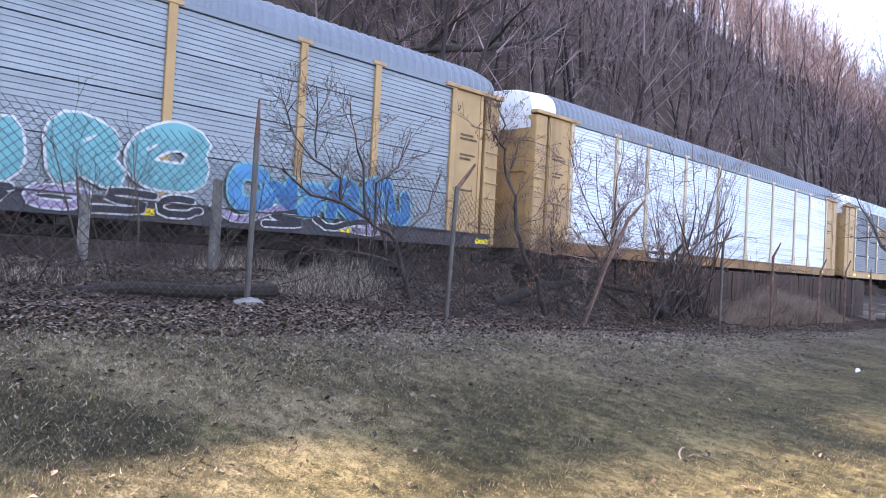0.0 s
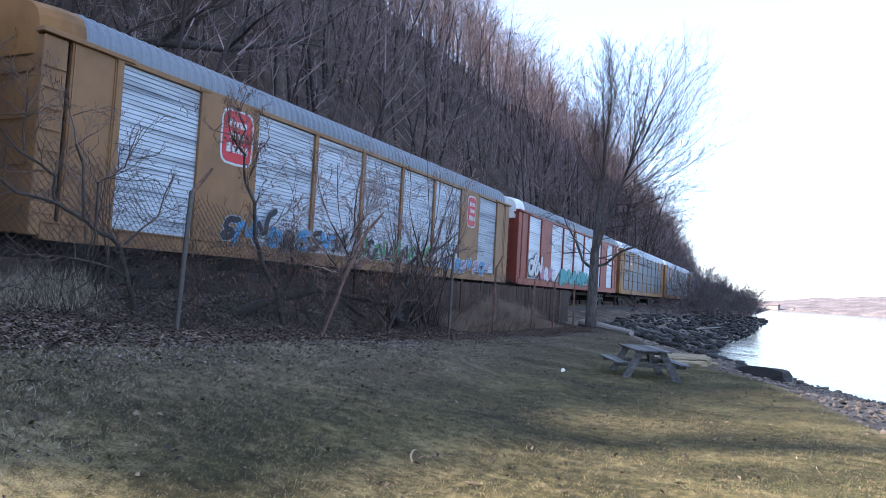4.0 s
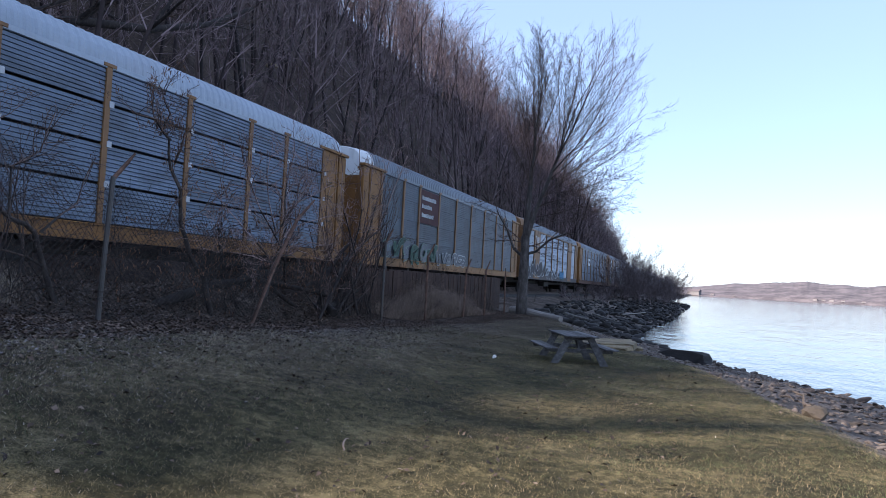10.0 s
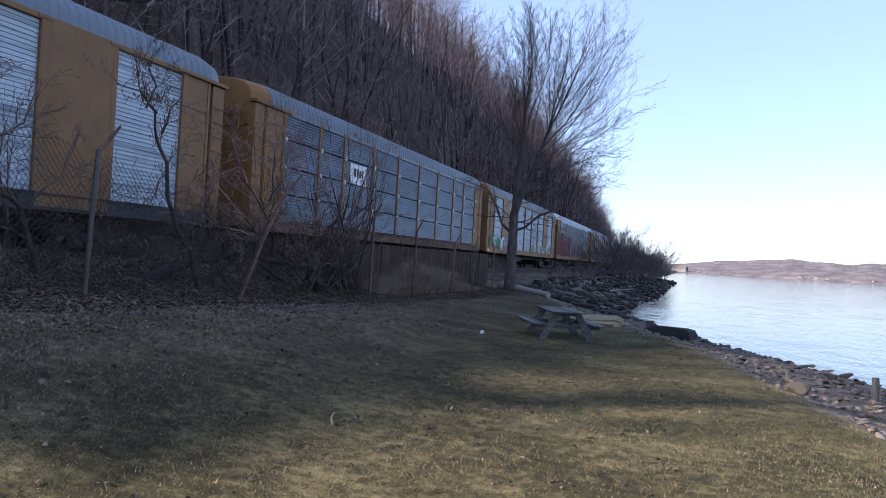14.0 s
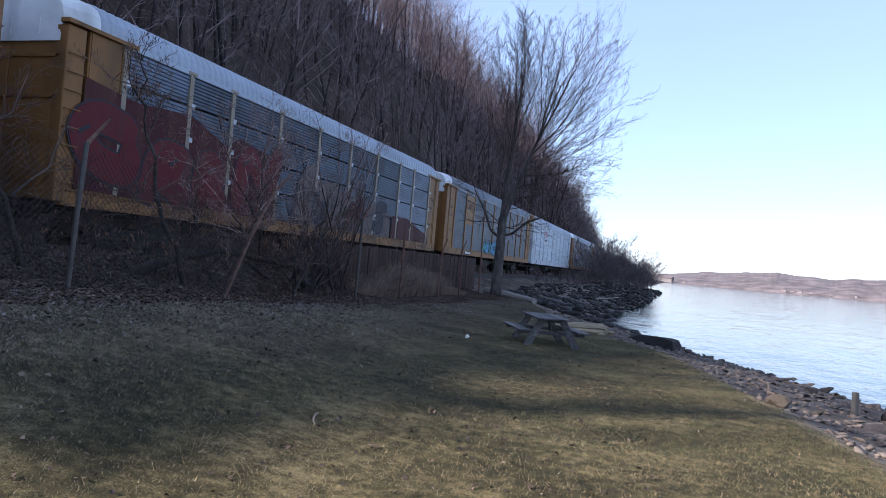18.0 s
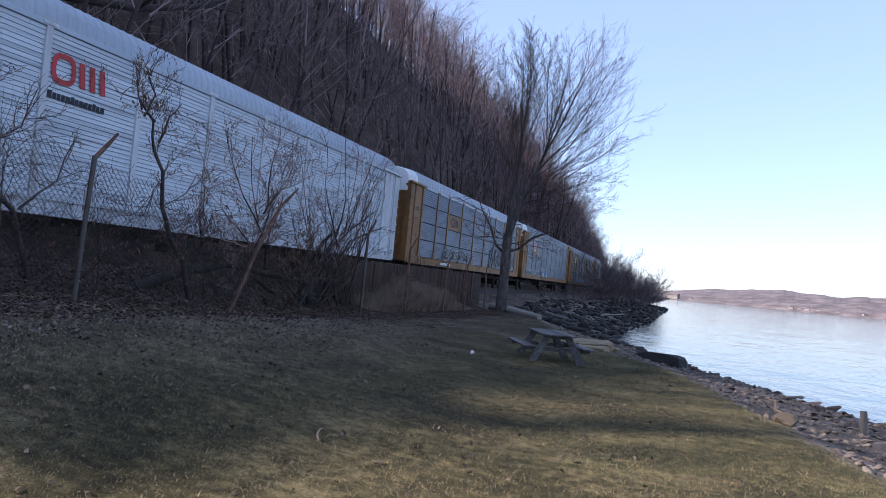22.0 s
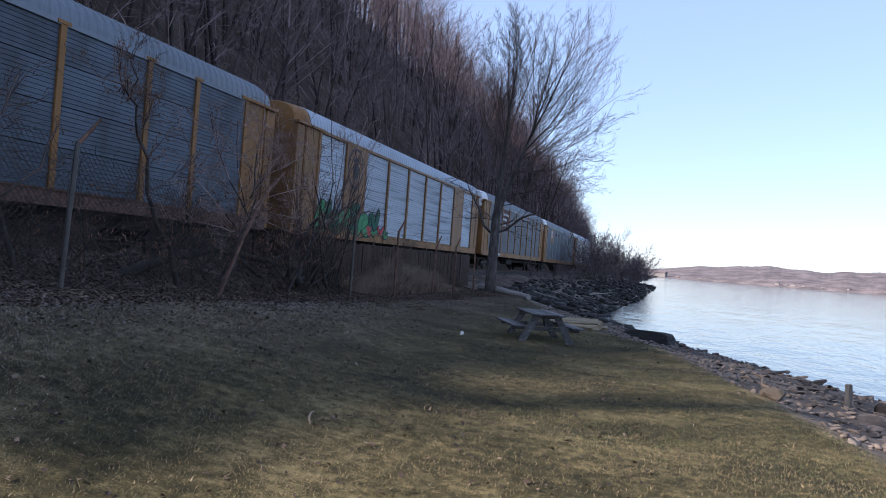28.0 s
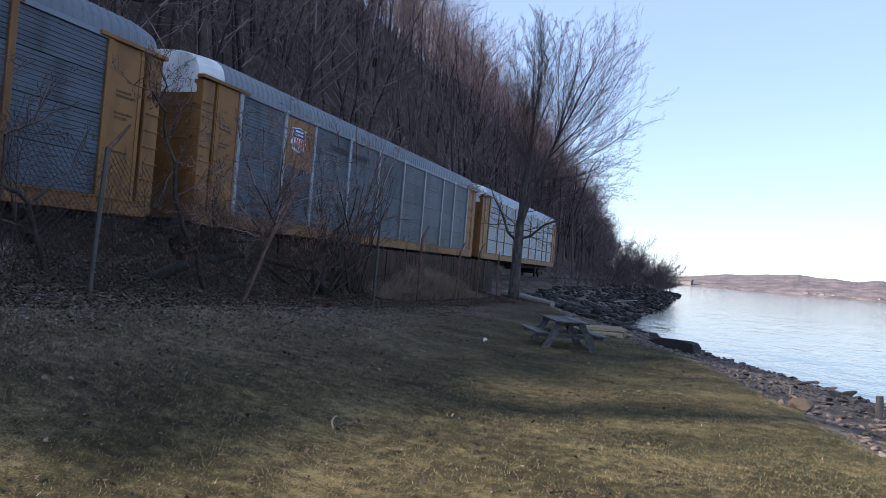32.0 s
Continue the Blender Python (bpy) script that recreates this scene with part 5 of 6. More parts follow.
def big_tree():
    """A short trunk that forks into an upright leader and a stem fanning out over the lawn."""
    rng = np.random.RandomState(21)
    segs = []

    def stem(pts, radii):
        for a, b, r, s in zip(pts, pts[1:], radii, radii[1:]):
            segs.append((*a, *b, r, s))

    def limb(at, lean, length, r, dy):
        a = radians(lean)
        way = np.array((math.sin(a), dy, math.cos(a)))
        grow(rng, at, way / np.linalg.norm(way), length * (0.93 if lean < 40 else 1.1), r * 0.5, 3, (18, 9, 3), 0.62, 0.075, 0.05, 0.3, segs, 7, 0.12, 0.42)
    stem([(0, 0, -0.3), (0.02, 0, 1.3), (0.05, 0, 2.8), (0.05, 0, 3.9)], [0.29, 0.245, 0.22, 0.2])
    lead = [(0.05, 0, 3.7), (0.1, 0.05, 5.4), (0.22, 0.05, 7.2), (0.3, 0.1, 9.0), (0.5, 0.1, 10.8)]
    stem(lead, [0.17, 0.13, 0.095, 0.065, 0.035])
    fan = [(0.05, 0, 3.7), (0.45, -0.1, 5.0), (1.0, -0.1, 6.4), (1.5, -0.1, 7.8)]
    stem(fan, [0.16, 0.12, 0.09, 0.06])
    for z, lean, length, r in ((5.2, -48, 2.8, 0.045), (5.8, -34, 3.8, 0.05), (6.5, -26, 4.8, 0.06), (7.2, -17, 5.6, 0.06), (8.0, 3, 5.2, 0.055), (8.6, -9, 4.7, 0.05),
                               (9.4, 10, 4.2, 0.05), (10.0, -5, 3.6, 0.045), (10.7, 4, 3.2, 0.05), (6.9, 14, 5.6, 0.06), (5.6, 26, 3.0, 0.04)):
        k = np.interp(z, [p[2] for p in lead], range(5))
        x = np.interp(z, [p[2] for p in lead], [p[0] for p in lead])
        limb((x, 0.05, z), lean + rng.normal(0, 2), length, r, rng.normal(0, 0.22))
        limb((x, 0.05, z + 0.3), lean * 0.8 + rng.normal(0, 7), length * 0.85, r * 0.7, rng.normal(0, 0.3))
        limb((x, 0.05, z + 0.5), lean * 0.5 + rng.normal(4, 9), length * 0.8, r * 0.6, rng.normal(0, 0.3))
    for f, lean, length, r in ((0.15, 88, 3.6, 0.04), (0.28, 80, 4.3, 0.05), (0.4, 73, 4.6, 0.055), (0.5, 66, 4.9, 0.06), (0.6, 59, 5.2, 0.06), (0.7, 51, 5.6, 0.065), (0.78, 44, 5.8, 0.07), (0.86, 36, 6.2, 0.07),
                               (0.93, 28, 6.3, 0.07), (1.0, 20, 6.2, 0.075), (1.0, 12, 6.2, 0.07), (0.95, 2, 5.6, 0.06), (0.9, 55, 5.0, 0.05), (0.55, 95, 3.2, 0.035), (0.7, 78, 3.9, 0.045), (1.0, 40, 5.4, 0.05)):
        p = np.array(fan)
        at = [np.interp(f * 3, range(4), p[:, i]) for i in range(3)]
        limb(at, lean + rng.normal(0, 2), length, r, rng.normal(0, 0.25))
        limb(at, lean - 4 + rng.normal(0, 6), length * 0.88, r * 0.7, rng.normal(0, 0.35))
    for pts in (((0.0, 0, 3.0), (0.6, 0, 3.2), (1.2, 0, 3.75), (2.0, 0.1, 4.1), (2.8, 0.1, 4.0)), ((0.0, 0, 2.9), (-0.5, 0, 3.3), (-0.8, 0, 4.1), (-1.3, 0, 4.9), (-1.6, 0, 5.6))):
        stem(pts, [0.075, 0.06, 0.048, 0.03, 0.015])
        for p in pts[1:]:
            for _ in range(3):
                way = np.array((rng.normal(np.sign(p[0]) * 0.5, 0.5), rng.normal(0, 0.4), rng.normal(0.3, 0.6)))
                grow(rng, p, way / np.linalg.norm(way), rng.uniform(0.7, 1.5), 0.018, 2, (6, 4), 0.6, 0.14, 0.02, 0.5, segs, 3, 0.15)
    for way, length in (((1.0, -0.1, 0.25), 2.4), ((-0.8, 0.1, 0.5), 2.2), ((0.7, 0.2, -0.15), 2.0), ((-1, 0, 0.1), 1.8)):
        grow(rng, (0.0, 0, 3.2 + rng.rand()), np.array(way) / np.linalg.norm(way), length, 0.03, 2, (8, 5), 0.6, 0.12, 0.02, 0.5, segs, 4, 0.2)
    tree("bare_tree", "tall bare leafless tree with a vase-shaped crown by the track", segs, -7.9, 34.2, z=0.0, thin=0.0042, sliver=0.009)


big_tree()


def leaning_tree():
    """A crooked tree at the hill's foot, one heavy limb reaching over the line."""
    rng = np.random.RandomState(8)
    segs = []
    pts = [(-22.5, 12, height(-22.5, 12) - 0.3), (-22, 14, 6.5), (-21.2, 16.5, 8.8), (-20.6, 19.5, 9.9), (-20.2, 22.5, 10.6), (-20, 25.5, 11.8), (-19.8, 28.5, 13.6)]
    rad = [0.26, 0.22, 0.19, 0.16, 0.14, 0.11, 0.08, 0.05]
    for a, b, r, s in zip(pts, pts[1:], rad, rad[1:]):
        segs.append((*a, *b, r, s))
        for _ in range(3):
            w = np.array((rng.normal(0, .5), rng.normal(0.3, .5), rng.uniform(0.3, 1.0)))
            grow(rng, b, w / np.linalg.norm(w), rng.uniform(2.5, 5.0), s * 0.6, 3, (6, 5, 4), 0.6, 0.12, 0.05, 0.5, segs, 4, 0.2)
    tree("leaning_tree", "crooked bare tree leaning out from the foot of the hill", segs, 0, 0, mat=shrub_bark, thick=0.05, z=0.0)


leaning_tree()


def shrubs():
    rng = np.random.RandomState(33)
    def stems(x, paths, n, length, bend=0.16, lean=(0, 0), r0=0.009):
        """Crooked stems through (y, z) points with side twigs all along; local to the ground under the first point."""
        segs, (y0, z0) = [], paths[0][1][0]
        for r, pts in paths:
            q = [np.array((x + rng.normal(0, .06), y, z)) for y, z in pts]
            for k, (a, b) in enumerate(zip(q, q[1:])):
                ra, rb = 0.68 * r * (1 - 0.75 * k / len(q)), 0.68 * r * (1 - 0.75 * (k + 1) / len(q))
                mid = (a + b) / 2 + rng.normal(0, 0.025, 3)
                segs.append((*a, *mid, ra, (ra + rb) / 2))
                segs.append((*mid, *b, (ra + rb) / 2, rb))
                if b[2] > z0 + 0.9:
                    for _ in range(int(n * 1.5)):
                        f = rng.rand()
                        w = (b - a) / np.linalg.norm(b - a) * 0.7 + np.array((rng.normal(0, .6), rng.normal(lean[0], .75), rng.normal(lean[1] + 0.25, .5)))
                        grow(rng, a + (b - a) * f, w / np.linalg.norm(w), length * rng.uniform(0.5, 1.2), min(r0, rb), 2, (5, 3), 0.65, bend, 0.02, 0.5, segs, 4, 0.2)
        s = np.array(segs)
        s[:, (0, 3)] -= x
        s[:, (1, 4)] -= y0
        s[:, (2, 5)] -= z0
        return s, x, y0, z0
    # a wide crooked shrub inside the fence
    s, x, y, z = stems(-9.2, ((0.07, ((8.75, 0.8), (8.55, 1.4), (8.3, 2.0), (7.85, 2.15), (7.5, 2.34), (7.1, 2.48), (6.5, 2.55), (5.9, 2.85))), (0.035, ((7.1, 2.46), (7.04, 2.85), (6.5, 3.1), (6.1, 3.45), (5.9, 3.85))),
                              (0.035, ((7.55, 2.32), (7.5, 3.1), (7.25, 3.6), (7.2, 4.1))), (0.03, ((7.8, 2.15), (7.85, 2.9), (8.25, 3.2), (8.4, 3.8))), (0.025, ((6.5, 3.1), (6.6, 3.7), (6.5, 4.2))), (0.03, ((8.3, 2.0), (8.9, 2.5), (9.2, 3.2))),
                              (0.03, ((8.5, 1.5), (7.7, 1.7), (6.8, 1.75)))), 3, 0.75)
    tree("bare_shrub", "low crooked bare shrub against the chain-link fence", s, x, y, mat=shrub_bark, thick=0.018, z=z, category="shrub")
    # a bent sapling hung with dry seed pods
    s, x, y, z = stems(-9.0, ((0.08, ((12.2, 0.7), (11.95, 1.4), (11.45, 1.85), (11.22, 2.4), (11.02, 3.0), (10.88, 3.4), (10.72, 3.85))), (0.035, ((10.72, 3.85), (10.45, 3.95), (10.2, 4.1), (9.8, 4.15))), (0.03, ((10.6, 3.9), (10.62, 4.3), (10.55, 4.75))),
                              (0.03, ((10.9, 3.5), (11.1, 4.0), (11.5, 4.35))), (0.022, ((10.4, 3.98), (10.2, 4.4), (10.25, 4.7))), (0.02, ((11.1, 2.9), (10.8, 2.5), (10.75, 2.15))), (0.02, ((11.2, 2.4), (11.7, 2.7), (12.1, 3.1)))), 2, 0.6)
    sap = tree("pod_sapling", "slender bent sapling with clusters of dry seed pods", s, x, y, mat=shrub_bark, thick=0.018, z=z, category="sapling")
    ends = s[(s[:, 6] < 0.01) & (s[:, 5] > 1.6)]
    pods = []
    for k in range(520):
        p = ends[rng.randint(len(ends)), 3:6] + rng.normal(0, .03, 3)
        pods.append((*p, *(p + (rng.normal(0, .015), rng.normal(0, .015), -0.045)), 0.009, 0.003))
    tagged(piece("dry_pod_foliage", limbs_mesh("dry_pod_foliage", pods, 4), pod, sap, "dry brown hanging seed pods"), kind="stuff")
    # a leaning fan of fine twigs, and a dark knot of stems beyond it
    s, x, y, z = stems(-8.8, ((0.06, ((13.3, 0.5), (13.75, 1.2), (14.05, 1.8), (14.3, 2.6))), (0.028, ((14.0, 1.75), (13.4, 2.2), (12.7, 2.5), (11.8, 3.1))), (0.028, ((14.1, 2.1), (13.5, 2.9), (13.0, 3.4), (12.5, 4.1))), (0.03, ((14.3, 2.6), (14.25, 3.2), (14.4, 3.9), (14.6, 4.5))),
                              (0.028, ((14.3, 2.6), (14.9, 3.2), (15.7, 3.5), (16.8, 3.9))), (0.028, ((14.1, 1.9), (14.9, 2.0), (15.7, 2.35), (16.7, 2.3))), (0.024, ((14.2, 2.4), (13.8, 3.2), (13.7, 4.2))), (0.024, ((14.3, 2.6), (15.0, 3.6), (15.3, 4.4))),
                              (0.024, ((14.0, 1.8), (13.3, 1.9), (12.5, 1.95), (11.6, 2.2))), (0.024, ((14.1, 2.2), (14.8, 2.6), (16.2, 3.0), (17.6, 3.2)))), 3, 0.9)
    tree("bare_shrub", "leaning fan of thin rosy-brown twigs beside the fence", s, x, y, mat=shrub_bark, thick=0.016, z=z, category="shrub", thin=0.0048, fine=rosy_twig)
    # a pale shrub arching away along the fence, with straight young whips
    s, x, y, z = stems(-8.7, ((0.06, ((16.0, 0.3), (17.04, 1.42), (17.7, 2.2), (18.6, 2.6), (20.0, 3.3))), (0.026, ((17.6, 2.1), (17.0, 3.2), (16.7, 4.2), (16.5, 4.95))), (0.026, ((17.9, 2.3), (17.9, 3.4), (17.8, 4.6), (17.7, 5.6))),
                              (0.026, ((18.6, 2.6), (19.1, 3.6), (19.6, 4.5), (19.9, 5.6))), (0.026, ((19.2, 2.9), (20.2, 4.2), (21.2, 5.4))), (0.024, ((17.0, 1.5), (16.2, 2.2), (15.6, 2.9), (15.3, 3.6))), (0.024, ((18.2, 2.4), (18.6, 3.6), (18.7, 4.9)))), 2, 0.7, lean=(0.1, 0.3))
    tree("bare_shrub", "arching bare shrub with straight young whips", s, x, y, mat=shrub_bark, thick=0.016, z=z, category="shrub", thin=0.0048, fine=rosy_twig)
    s, x, y, z = stems(-9.0, ((0.07, ((17.0, 0.2), (17.5, 1.65), (18.1, 2.25), (18.4, 2.9))), (0.06, ((17.1, 0.3), (18.2, 1.4), (19.1, 2.3), (21.3, 2.9))), (0.05, ((16.8, 0.3), (16.6, 1.3), (16.9, 2.4))), (0.05, ((17.3, 0.3), (17.8, 1.0), (17.6, 2.2))),
                              (0.04, ((17.2, 0.4), (16.2, 0.9), (15.4, 1.5))), (0.04, ((17.4, 0.4), (18.6, 0.9), (19.6, 1.3)))), 2, 0.8)
    tree("bare_shrub", "dark knotted thicket of crooked bare stems", s, x, y, mat=shrub_bark, thick=0.018, z=z, category="shrub")
    # an old trunk fallen along the bank, its far end turned up again
    s, x, y, z = stems(-9.4, ((0.19, ((9.9, 0.4), (10.9, 0.8), (11.7, 1.05), (12.8, 1.28), (13.9, 1.44), (14.9, 1.34), (16.3, 1.2), (17.5, 1.05))), (0.14, ((16.6, 1.2), (17.4, 1.4), (18.1, 1.9), (18.8, 2.5))), (0.12, ((17.5, 1.0), (17.2, 0.5), (17.0, 0.0))),
                              (0.1, ((14.9, 1.3), (15.7, 0.95), (16.6, 0.6), (17.2, 0.2))), (0.06, ((12.8, 1.3), (13.1, 1.8), (12.9, 2.5))), (0.05, ((15.6, 1.3), (15.5, 1.9), (15.9, 2.6))), (0.06, ((18.1, 1.9), (19.2, 1.9), (20.1, 2.2)))), 4, 0.6)
    fallen = tree("fallen_tree", "dark fallen tree trunk lying along the bank with dead sprouts", s, x, y, thick=0.026, z=z, category="fallen tree", mat=log_mat, fine=dark_twig)
    ends = s[(s[:, 6] < 0.012)]
    dead = []
    vines = []
    for k in range(26):
        at = np.array((rng.uniform(-0.2, 0.7), rng.uniform(0.6, 6.6), rng.uniform(1.0, 1.6)))
        grow(rng, at, np.array((rng.normal(0, .2), rng.choice((-1, 1)), rng.normal(0, .25))), rng.uniform(0.9, 2.0), 0.008, 2, (6, 3), 0.6, 0.2, -0.02, 0.45, vines, 5, 0.1)
    piece("vine", limbs_mesh("vine", vines, 3, 0.004), dark_twig, fallen, "thin tangled vines")
    hung = np.array(vines)
    for k in range(900):
        p = hung[rng.randint(len(hung)), 3:6]
        dead.append((*p, *(p + (rng.normal(0, .025), rng.normal(0, .025), -rng.uniform(0.04, 0.1))), 0.013, 0.004))
    for k in range(420):
        p = ends[rng.randint(len(ends)), 3:6] + rng.normal(0, .05, 3)
        dead.append((*p, *(p + (rng.normal(0, .03), rng.normal(0, .03), -0.08)), 0.012, 0.004))
    tagged(piece("dry_foliage", limbs_mesh("dry_foliage", dead, 3), pod, fallen, "hanging dry brown leaves"), kind="stuff")
    # two leaning fans of whips
    for x, y, lean, n, size, seed in ((-9.05, 18.4, -0.3, 5, 2.9, 5), (-9.0, 19.3, 0.25, 5, 3.0, 8)):
        r2 = np.random.RandomState(seed)
        segs = []
        for _ in range(n):
            w = np.array((r2.normal(0, .25), lean + r2.normal(0, .4), 1.0))
            grow(r2, (r2.normal(0, .12), r2.normal(0, .2), 0), w / np.linalg.norm(w), size * r2.uniform(0.7, 1.1), 0.03, 2, (7, 4), 0.5, 0.1, 0.05, 0.5, segs, 4, 0.15)
        tree("bare_shrub", "leaning clump of thin bare whips beside the fence", segs, x, y, mat=shrub_bark, thick=0.02, category="shrub")
    # tall whips behind, seen against the wagons
    for x, y, seed in ((-11.2, 21.5, 2), (-11.0, 24.0, 3), (-10.9, 9.0, 4), (-10.8, 4.0, 9)):
        r2 = np.random.RandomState(seed)
        segs = []
        for _ in range(5):
            w = np.array((r2.normal(0, .12), r2.normal(0, .2), 1.0))
            grow(r2, (r2.normal(0, .2), r2.normal(0, .4), 0), w / np.linalg.norm(w), r2.uniform(3, 4.6) if y > 20 else r2.uniform(1.2, 2.2), 0.022, 2, (4, 3), 0.35, 0.06, 0.05, 0.4, segs, 4, 0.3)
        tree("whip_shrub", "thin upright bare whips beside the track", segs, x, y, mat=shrub_bark, thick=0.02, category="shrub")
    # dense bushes on the point
    for x, y, n, size in ((-8.9, 97, 20, 5.4), (-9.4, 78, 6, 1.6), (-8.3, 106, 20, 5.7), (-7.1, 122, 18, 5.3), (-6.6, 138, 18, 5.0), (-5.8, 150, 18, 4.7), (-5.2, 158, 16, 4.0), (-9.5, 66, 6, 1.5), (-9.5, 116, 18, 5.6)):
        segs = []
        for _ in range(n):
            w = np.array((rng.normal(0, .42), rng.normal(0, .45), 1.0))
            grow(rng, (rng.normal(0, 1.2), rng.normal(0, 2.2), -0.3), w / np.linalg.norm(w), size * rng.uniform(0.65, 1.2), 0.04, 3, (9, 6, 4), 0.55, 0.12, 0.06, 0.5, segs, 3, 0.1)
        tree("lakeside_bush", "dense dark leafless bush on the rocky point", segs, x, y, thick=9, category="bush", thin=0.013, fine=bush_twig, sliver=0.03)
    # tangle of brambles along the bank
    segs = []
    for _ in range(480):
        y = rng.uniform(-3, 34)
        x = rng.uniform(-11.3, -8.7)
        w = np.array((rng.normal(0, .6), rng.normal(0, .9), rng.uniform(0.2, 1.0)))
        grow(rng, (x, y, height(x, y) - 0.03), w / np.linalg.norm(w), rng.uniform(0.5, 1.9), 0.009, 2, (5, 3), 0.6, 0.22, -0.02, 0.55, segs, 3, 0.2)
    ob = piece("brambles", limbs_mesh("brambles", segs, 3, 0.003), dark_twig)
    tagged(ob, "tangled bare brambles on the bank behind the fence", "brambles", kind="stuff")


shrubs()


# ---- the chain-link fence ----
def fence():
    fx = -8.3
    ob = new("chain_link_fence")
    tagged(ob, "old chain-link fence on leaning steel posts with barbed-wire arms", "fence")
    # y, height of the straight part, lean along y and across, arm's reach, steel
    posts = ((-3.2, 2.1, 0.0, 0, 0.35, zinc), (0.9, 2.1, 0.02, 0, 0.35, rusty), (4.97, 2.1, 0.02, 0, 0.0, zinc), (8.6, 2.15, 0.12, 0, 0.3, zinc), (12.4, 2.3, 1.75, 0, 0.45, rusty),
             (18.86, 2.2, 0.05, 0, 0.25, zinc), (22.35, 2.1, 0.02, 0, 0.28, rusty), (26.4, 1.8, 0.2, 0, 0.2, rusty), (29.3, 1.9, 0.0, 0, 0.2, rusty), (32.6, 1.6, -0.1, 0, 0.0, rusty))
    for y, h, ly, lx, arm, mat in posts:
        z = height(fx, y)
        bm = bmesh.new()
        tube(bm, [(0, 0, -0.3), (lx * 0.5, ly * 0.5, h * 0.5), (lx, ly, h)], 0.038, 10)
        post = part("post", bm, mat, ob, at=pose(fx, y, z))
        bm = bmesh.new()
        if arm:
            tube(bm, [(lx, ly, h - 0.03), (lx + 0.06, ly + arm * 0.6, h + 0.22), (lx + 0.1, ly + arm, h + 0.40)], [0.035, 0.03, 0.018], 6)
        else:
            tube(bm, [(lx, ly, h - 0.03), (lx, ly, h + 0.5)], [0.04, 0.012], 6)
        part("arm", bm, rusty, post)
    # woven wire, sagging in places
    def wire(y0, y1, z_low, z_high, seed, fall=0.0):
        rng = np.random.RandomState(seed)
        step, rows = 0.108, []
        n = int((y1 - y0) / step)
        hs = int((z_high - z_low) / step)
        for k in range(-hs, n):
            for sgn in (1, -1):
                a, b = max(0, k), min(n, k + hs)
                ks = np.arange(a, b + 1, 3)
                if len(ks) < 2:
                    continue
                yy = y0 + ks * step
                zz = z_low + (ks - k) * step if sgn > 0 else z_high - (ks - k) * step
                sag = 0.05 * np.sin(yy * 1.7 + seed) + 0.03 * np.sin(zz * 3)
                zz = zz * (1 - fall * np.clip((yy - y0) / (y1 - y0), 0, 1))
                g = land(np.full_like(yy, fx), yy, False)
                p = np.stack([fx + 0.03 + sag * 0.6, yy, g + zz + 0.06 * np.sin(yy * 1.3)], 1)
                rows.append(np.concatenate([p[:-1], p[1:], np.full((len(p) - 1, 2), 0.0036)], 1))
        return np.concatenate(rows)
    for y0, y1, top, seed, fall in ((-3.2, 4.97, 2.05, 1, 0), (4.97, 8.6, 2.2, 2, 0.0), (8.6, 13.6, 2.2, 3, 0.42)):
        piece("wire_mesh", limbs_mesh("wire_mesh", wire(y0, y1, 0.03, top, seed, fall), 3), wire_mat, ob, "sagging galvanised wire mesh")
    bm = bmesh.new()
    z = height(fx, 4.97)
    bmesh.ops.create_icosphere(bm, subdivisions=2, radius=0.19)
    rng = random.Random(3)
    for v in bm.verts:
        v.co = Vector((v.co.x * 0.9, v.co.y * 1.1, v.co.z * 0.55)) * rng.uniform(0.85, 1.12)
    part("footing", bm, concrete, ob, "broken concrete footing", at=pose(fx + 0.05, 4.97, z - 0.02))
    for k, (x, y, h, r) in enumerate(((-10.2, 5.5, 1.35, 0.085), (-11.0, 3.9, 1.0, 0.08))):
        bm = bmesh.new()
        tube(bm, [(0, 0, -0.3), (0.01, 0.01, h * 0.6), (0.02, 0, h)], [r, r * 0.95, r * 0.85], 10)
        tagged(part("wooden_post", bm, old_wood, at=pose(x, y, height(x, y))), "short weathered wooden post behind the fence", "post")


fence()


def boarded_wall():
    """Upright dark boards that hold the bank below the line, behind the dead grass."""
    wall = new("retaining_wall")
    tagged(wall, "dark brown boarded retaining wall below the railway line", "wall", kind="structure")
    rng = random.Random(6)
    board = mesh_of("board", one_box(-0.04, 0.04, -0.145, 0.145, 0, 1.0, 0.006))
    y, x = 19.4, -9.35
    while y < 35.6:
        low, top = height(x, y) - 0.35, 1.84 + rng.uniform(-0.025, 0.025)
        piece("board", board, wall_wood, wall, at=pose(x + rng.uniform(-0.012, 0.012), y, low, 0, rng.uniform(-0.5, 0.5), rng.uniform(-1.5, 1.5)) @ Matrix.Diagonal((1, 1, top - low, 1)))
        y += 0.296
    part("cap_rail", one_box(-0.06, 0.06, 19.2, 35.65, 1.78, 1.87, 0.01), wall_wood, wall, at=pose(x - 0.11, 0, 0))


boarded_wall()


